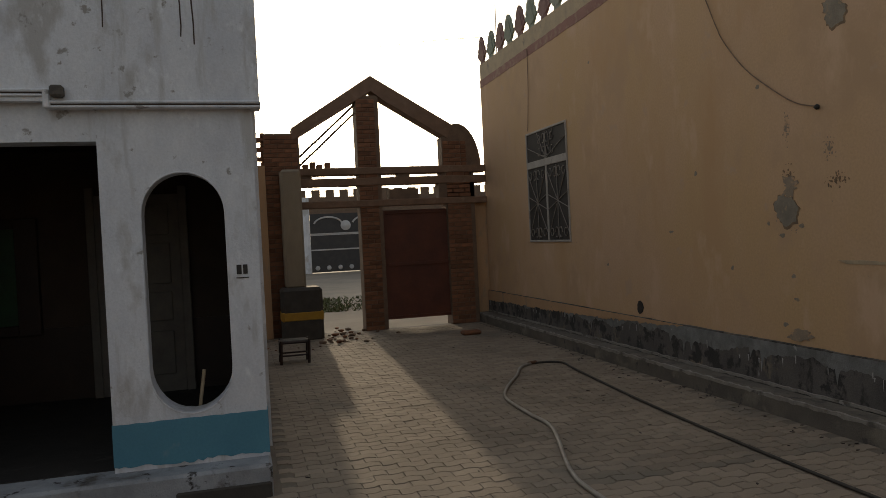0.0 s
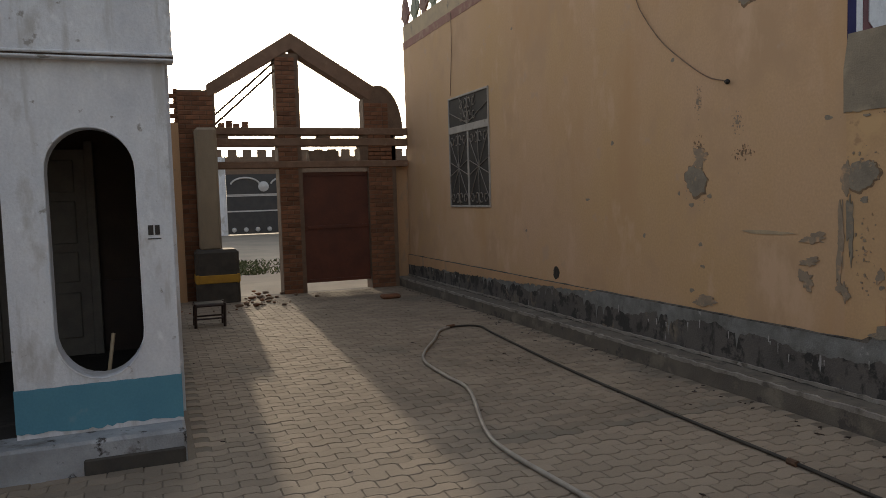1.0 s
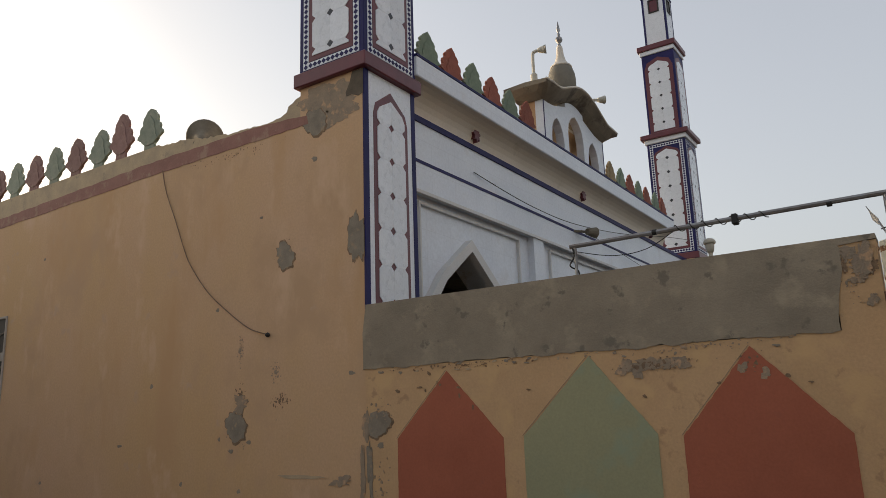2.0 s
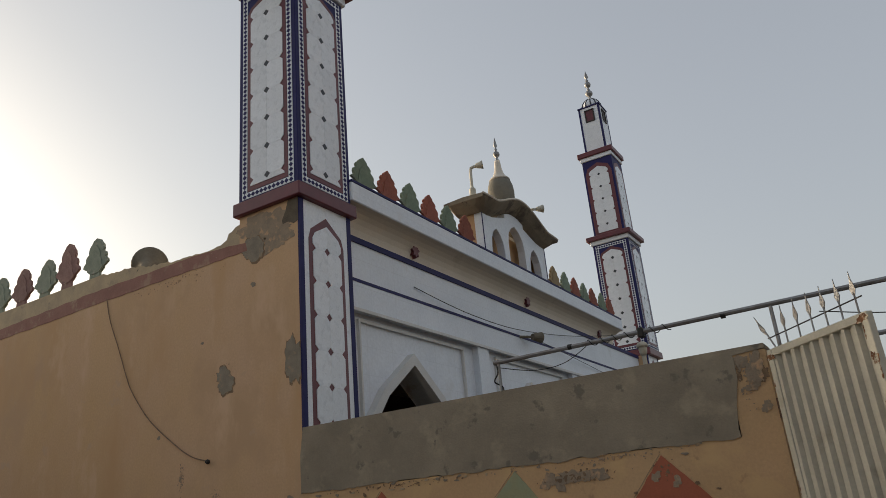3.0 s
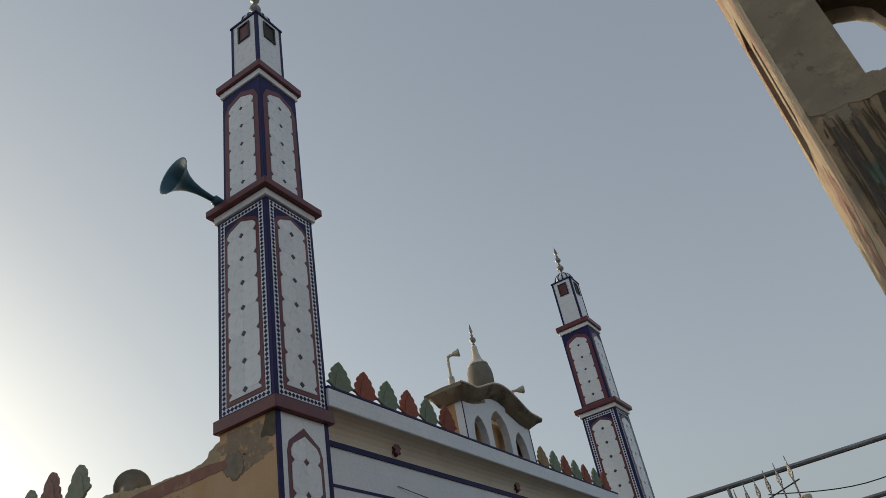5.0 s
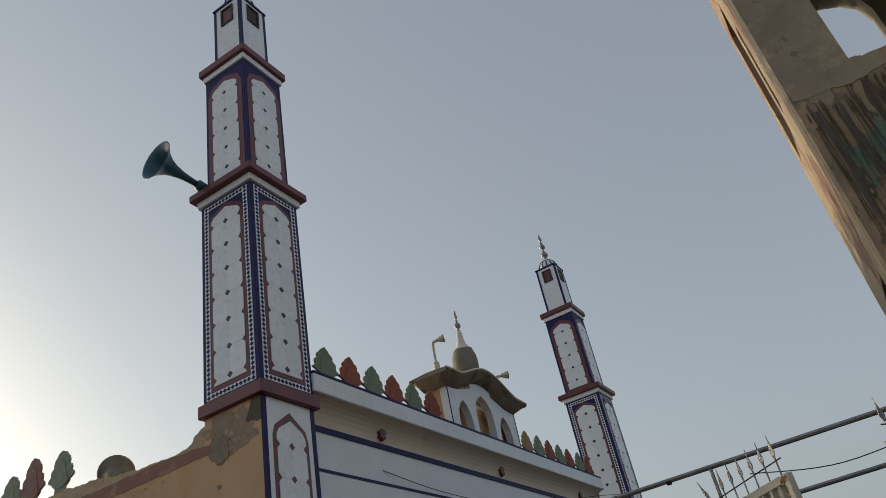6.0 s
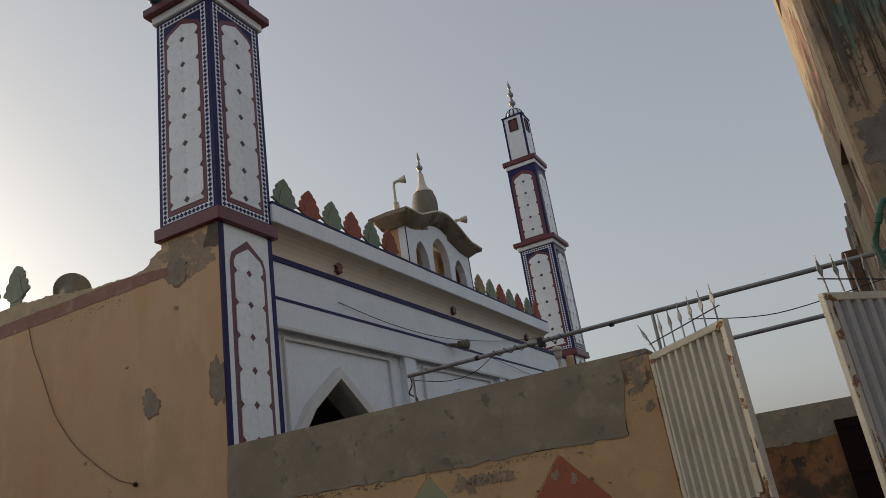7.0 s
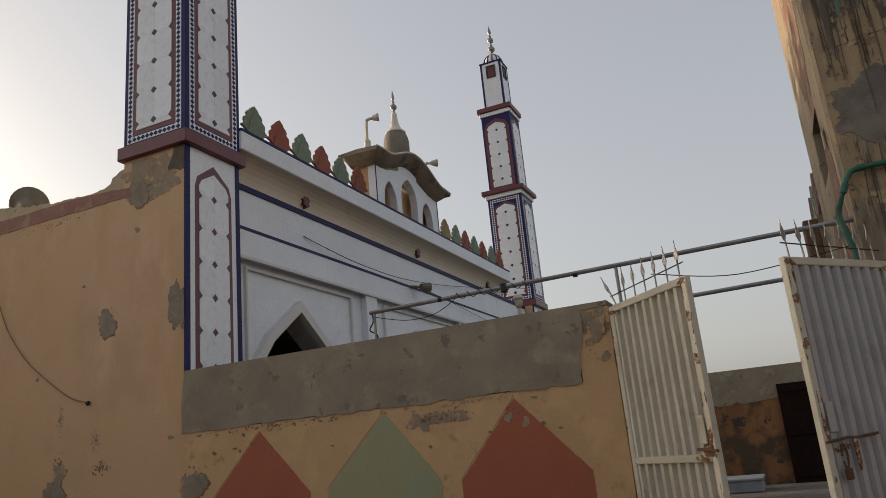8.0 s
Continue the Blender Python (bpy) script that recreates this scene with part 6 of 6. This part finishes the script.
sub = structure("pavement", B(-12, -0.02, -13, GY + 0.2, -0.06, -0.007), SAND, "interlocking grey concrete paving with sandy joints")


def wave(x):
    u = (x / RX * 2) % 2
    return AMP * (1 if u < 0.7 else 1 - 2 * (u - 0.7) / 0.3 if u < 1 else -1 if u < 1.7 else -1 + 2 * (u - 1.7) / 0.3)


def paver(shift):
    """Outline of one block relative to its corner: zigzag long sides, straight ends."""
    xs = [GAP / 2] + [v for v in (RX * 0.35 - shift % RX, RX * 0.5 - shift % RX, RX * 0.85 - shift % RX, RX - shift % RX, RX * 1.35 - shift % RX) if GAP < v < RX - GAP] + [RX - GAP / 2]
    lo_ = [(x, GAP / 2 + wave(x + shift)) for x in xs]
    return lo_ + [(x, y + RY - GAP) for x, y in lo_[::-1]]


def paver_geometry(pts, tilt=(0, 0, 0)):
    cx, cy = RX / 2, RY / 2
    top = [(x + (cx - x) * 0.035, y + (cy - y) * 0.05, tilt[0] + tilt[1] * (x - cx) + tilt[2] * (y - cy)) for x, y in pts]
    edge = [(x, y, -0.005 + tilt[0]) for x, y in pts]
    foot = [(x, y, -0.03) for x, y in pts]
    n = len(pts)
    faces = [tuple(range(n))]
    for a, b in ((0, n), (n, 2 * n)):
        faces += [(a + i, b + i, b + (i + 1) % n, a + (i + 1) % n) for i in range(n)]
    return top + edge + foot, faces


verts, faces, singles = [], [], 0
shared = []
for k in (0, 1):
    v, f = paver_geometry(paver(k * RX / 2))
    me = bpy.data.meshes.new("paver")
    me.from_pydata(v, [], f)
    me.materials.append(PAVER)
    shared.append(me)
rnd = random.Random(41)
for j in range(int((GY + 12.90) / RY)):
    y = -12.90 + j * RY
    k = j % 2
    for i in range(int(11.67 / RX)):
        x = -11.975 + i * RX + k * RX / 2
        if x > -0.27 - RX * 0.5 or (y > 1.1 and x < -4.55):
            continue
        if -0.9 < y < 0.45 and -4.5 < x and singles < 300:
            o = new("paver", shared[k])
            o.parent, o.location = sub, (x, y, rnd.uniform(-0.003, 0.001))
            o.rotation_euler = (rnd.uniform(-0.012, 0.012), rnd.uniform(-0.012, 0.012), 0)
            singles += 1
            continue
        v, f = paver_geometry(paver(k * RX / 2), (rnd.uniform(-0.003, 0.001), rnd.uniform(-0.012, 0.012), rnd.uniform(-0.012, 0.012)))
        b = len(verts)
        verts += [(x + p[0], y + p[1], p[2]) for p in v]
        faces += [tuple(b + q for q in g) for g in f]
me = bpy.data.meshes.new("paver_field")
me.from_pydata(verts, [], faces)
me.materials.append(PAVER)
o = new("paver_field", me)
o.parent = sub
tagged(o, "grey interlocking concrete pavers", kind="stuff")

tagged(part("rod", T([(0.1, 9.0, 4.88), (0.11, 9.0, 5.85)], 0.008, 6), RUST), "thin upright iron rod among the merlons", "rod")
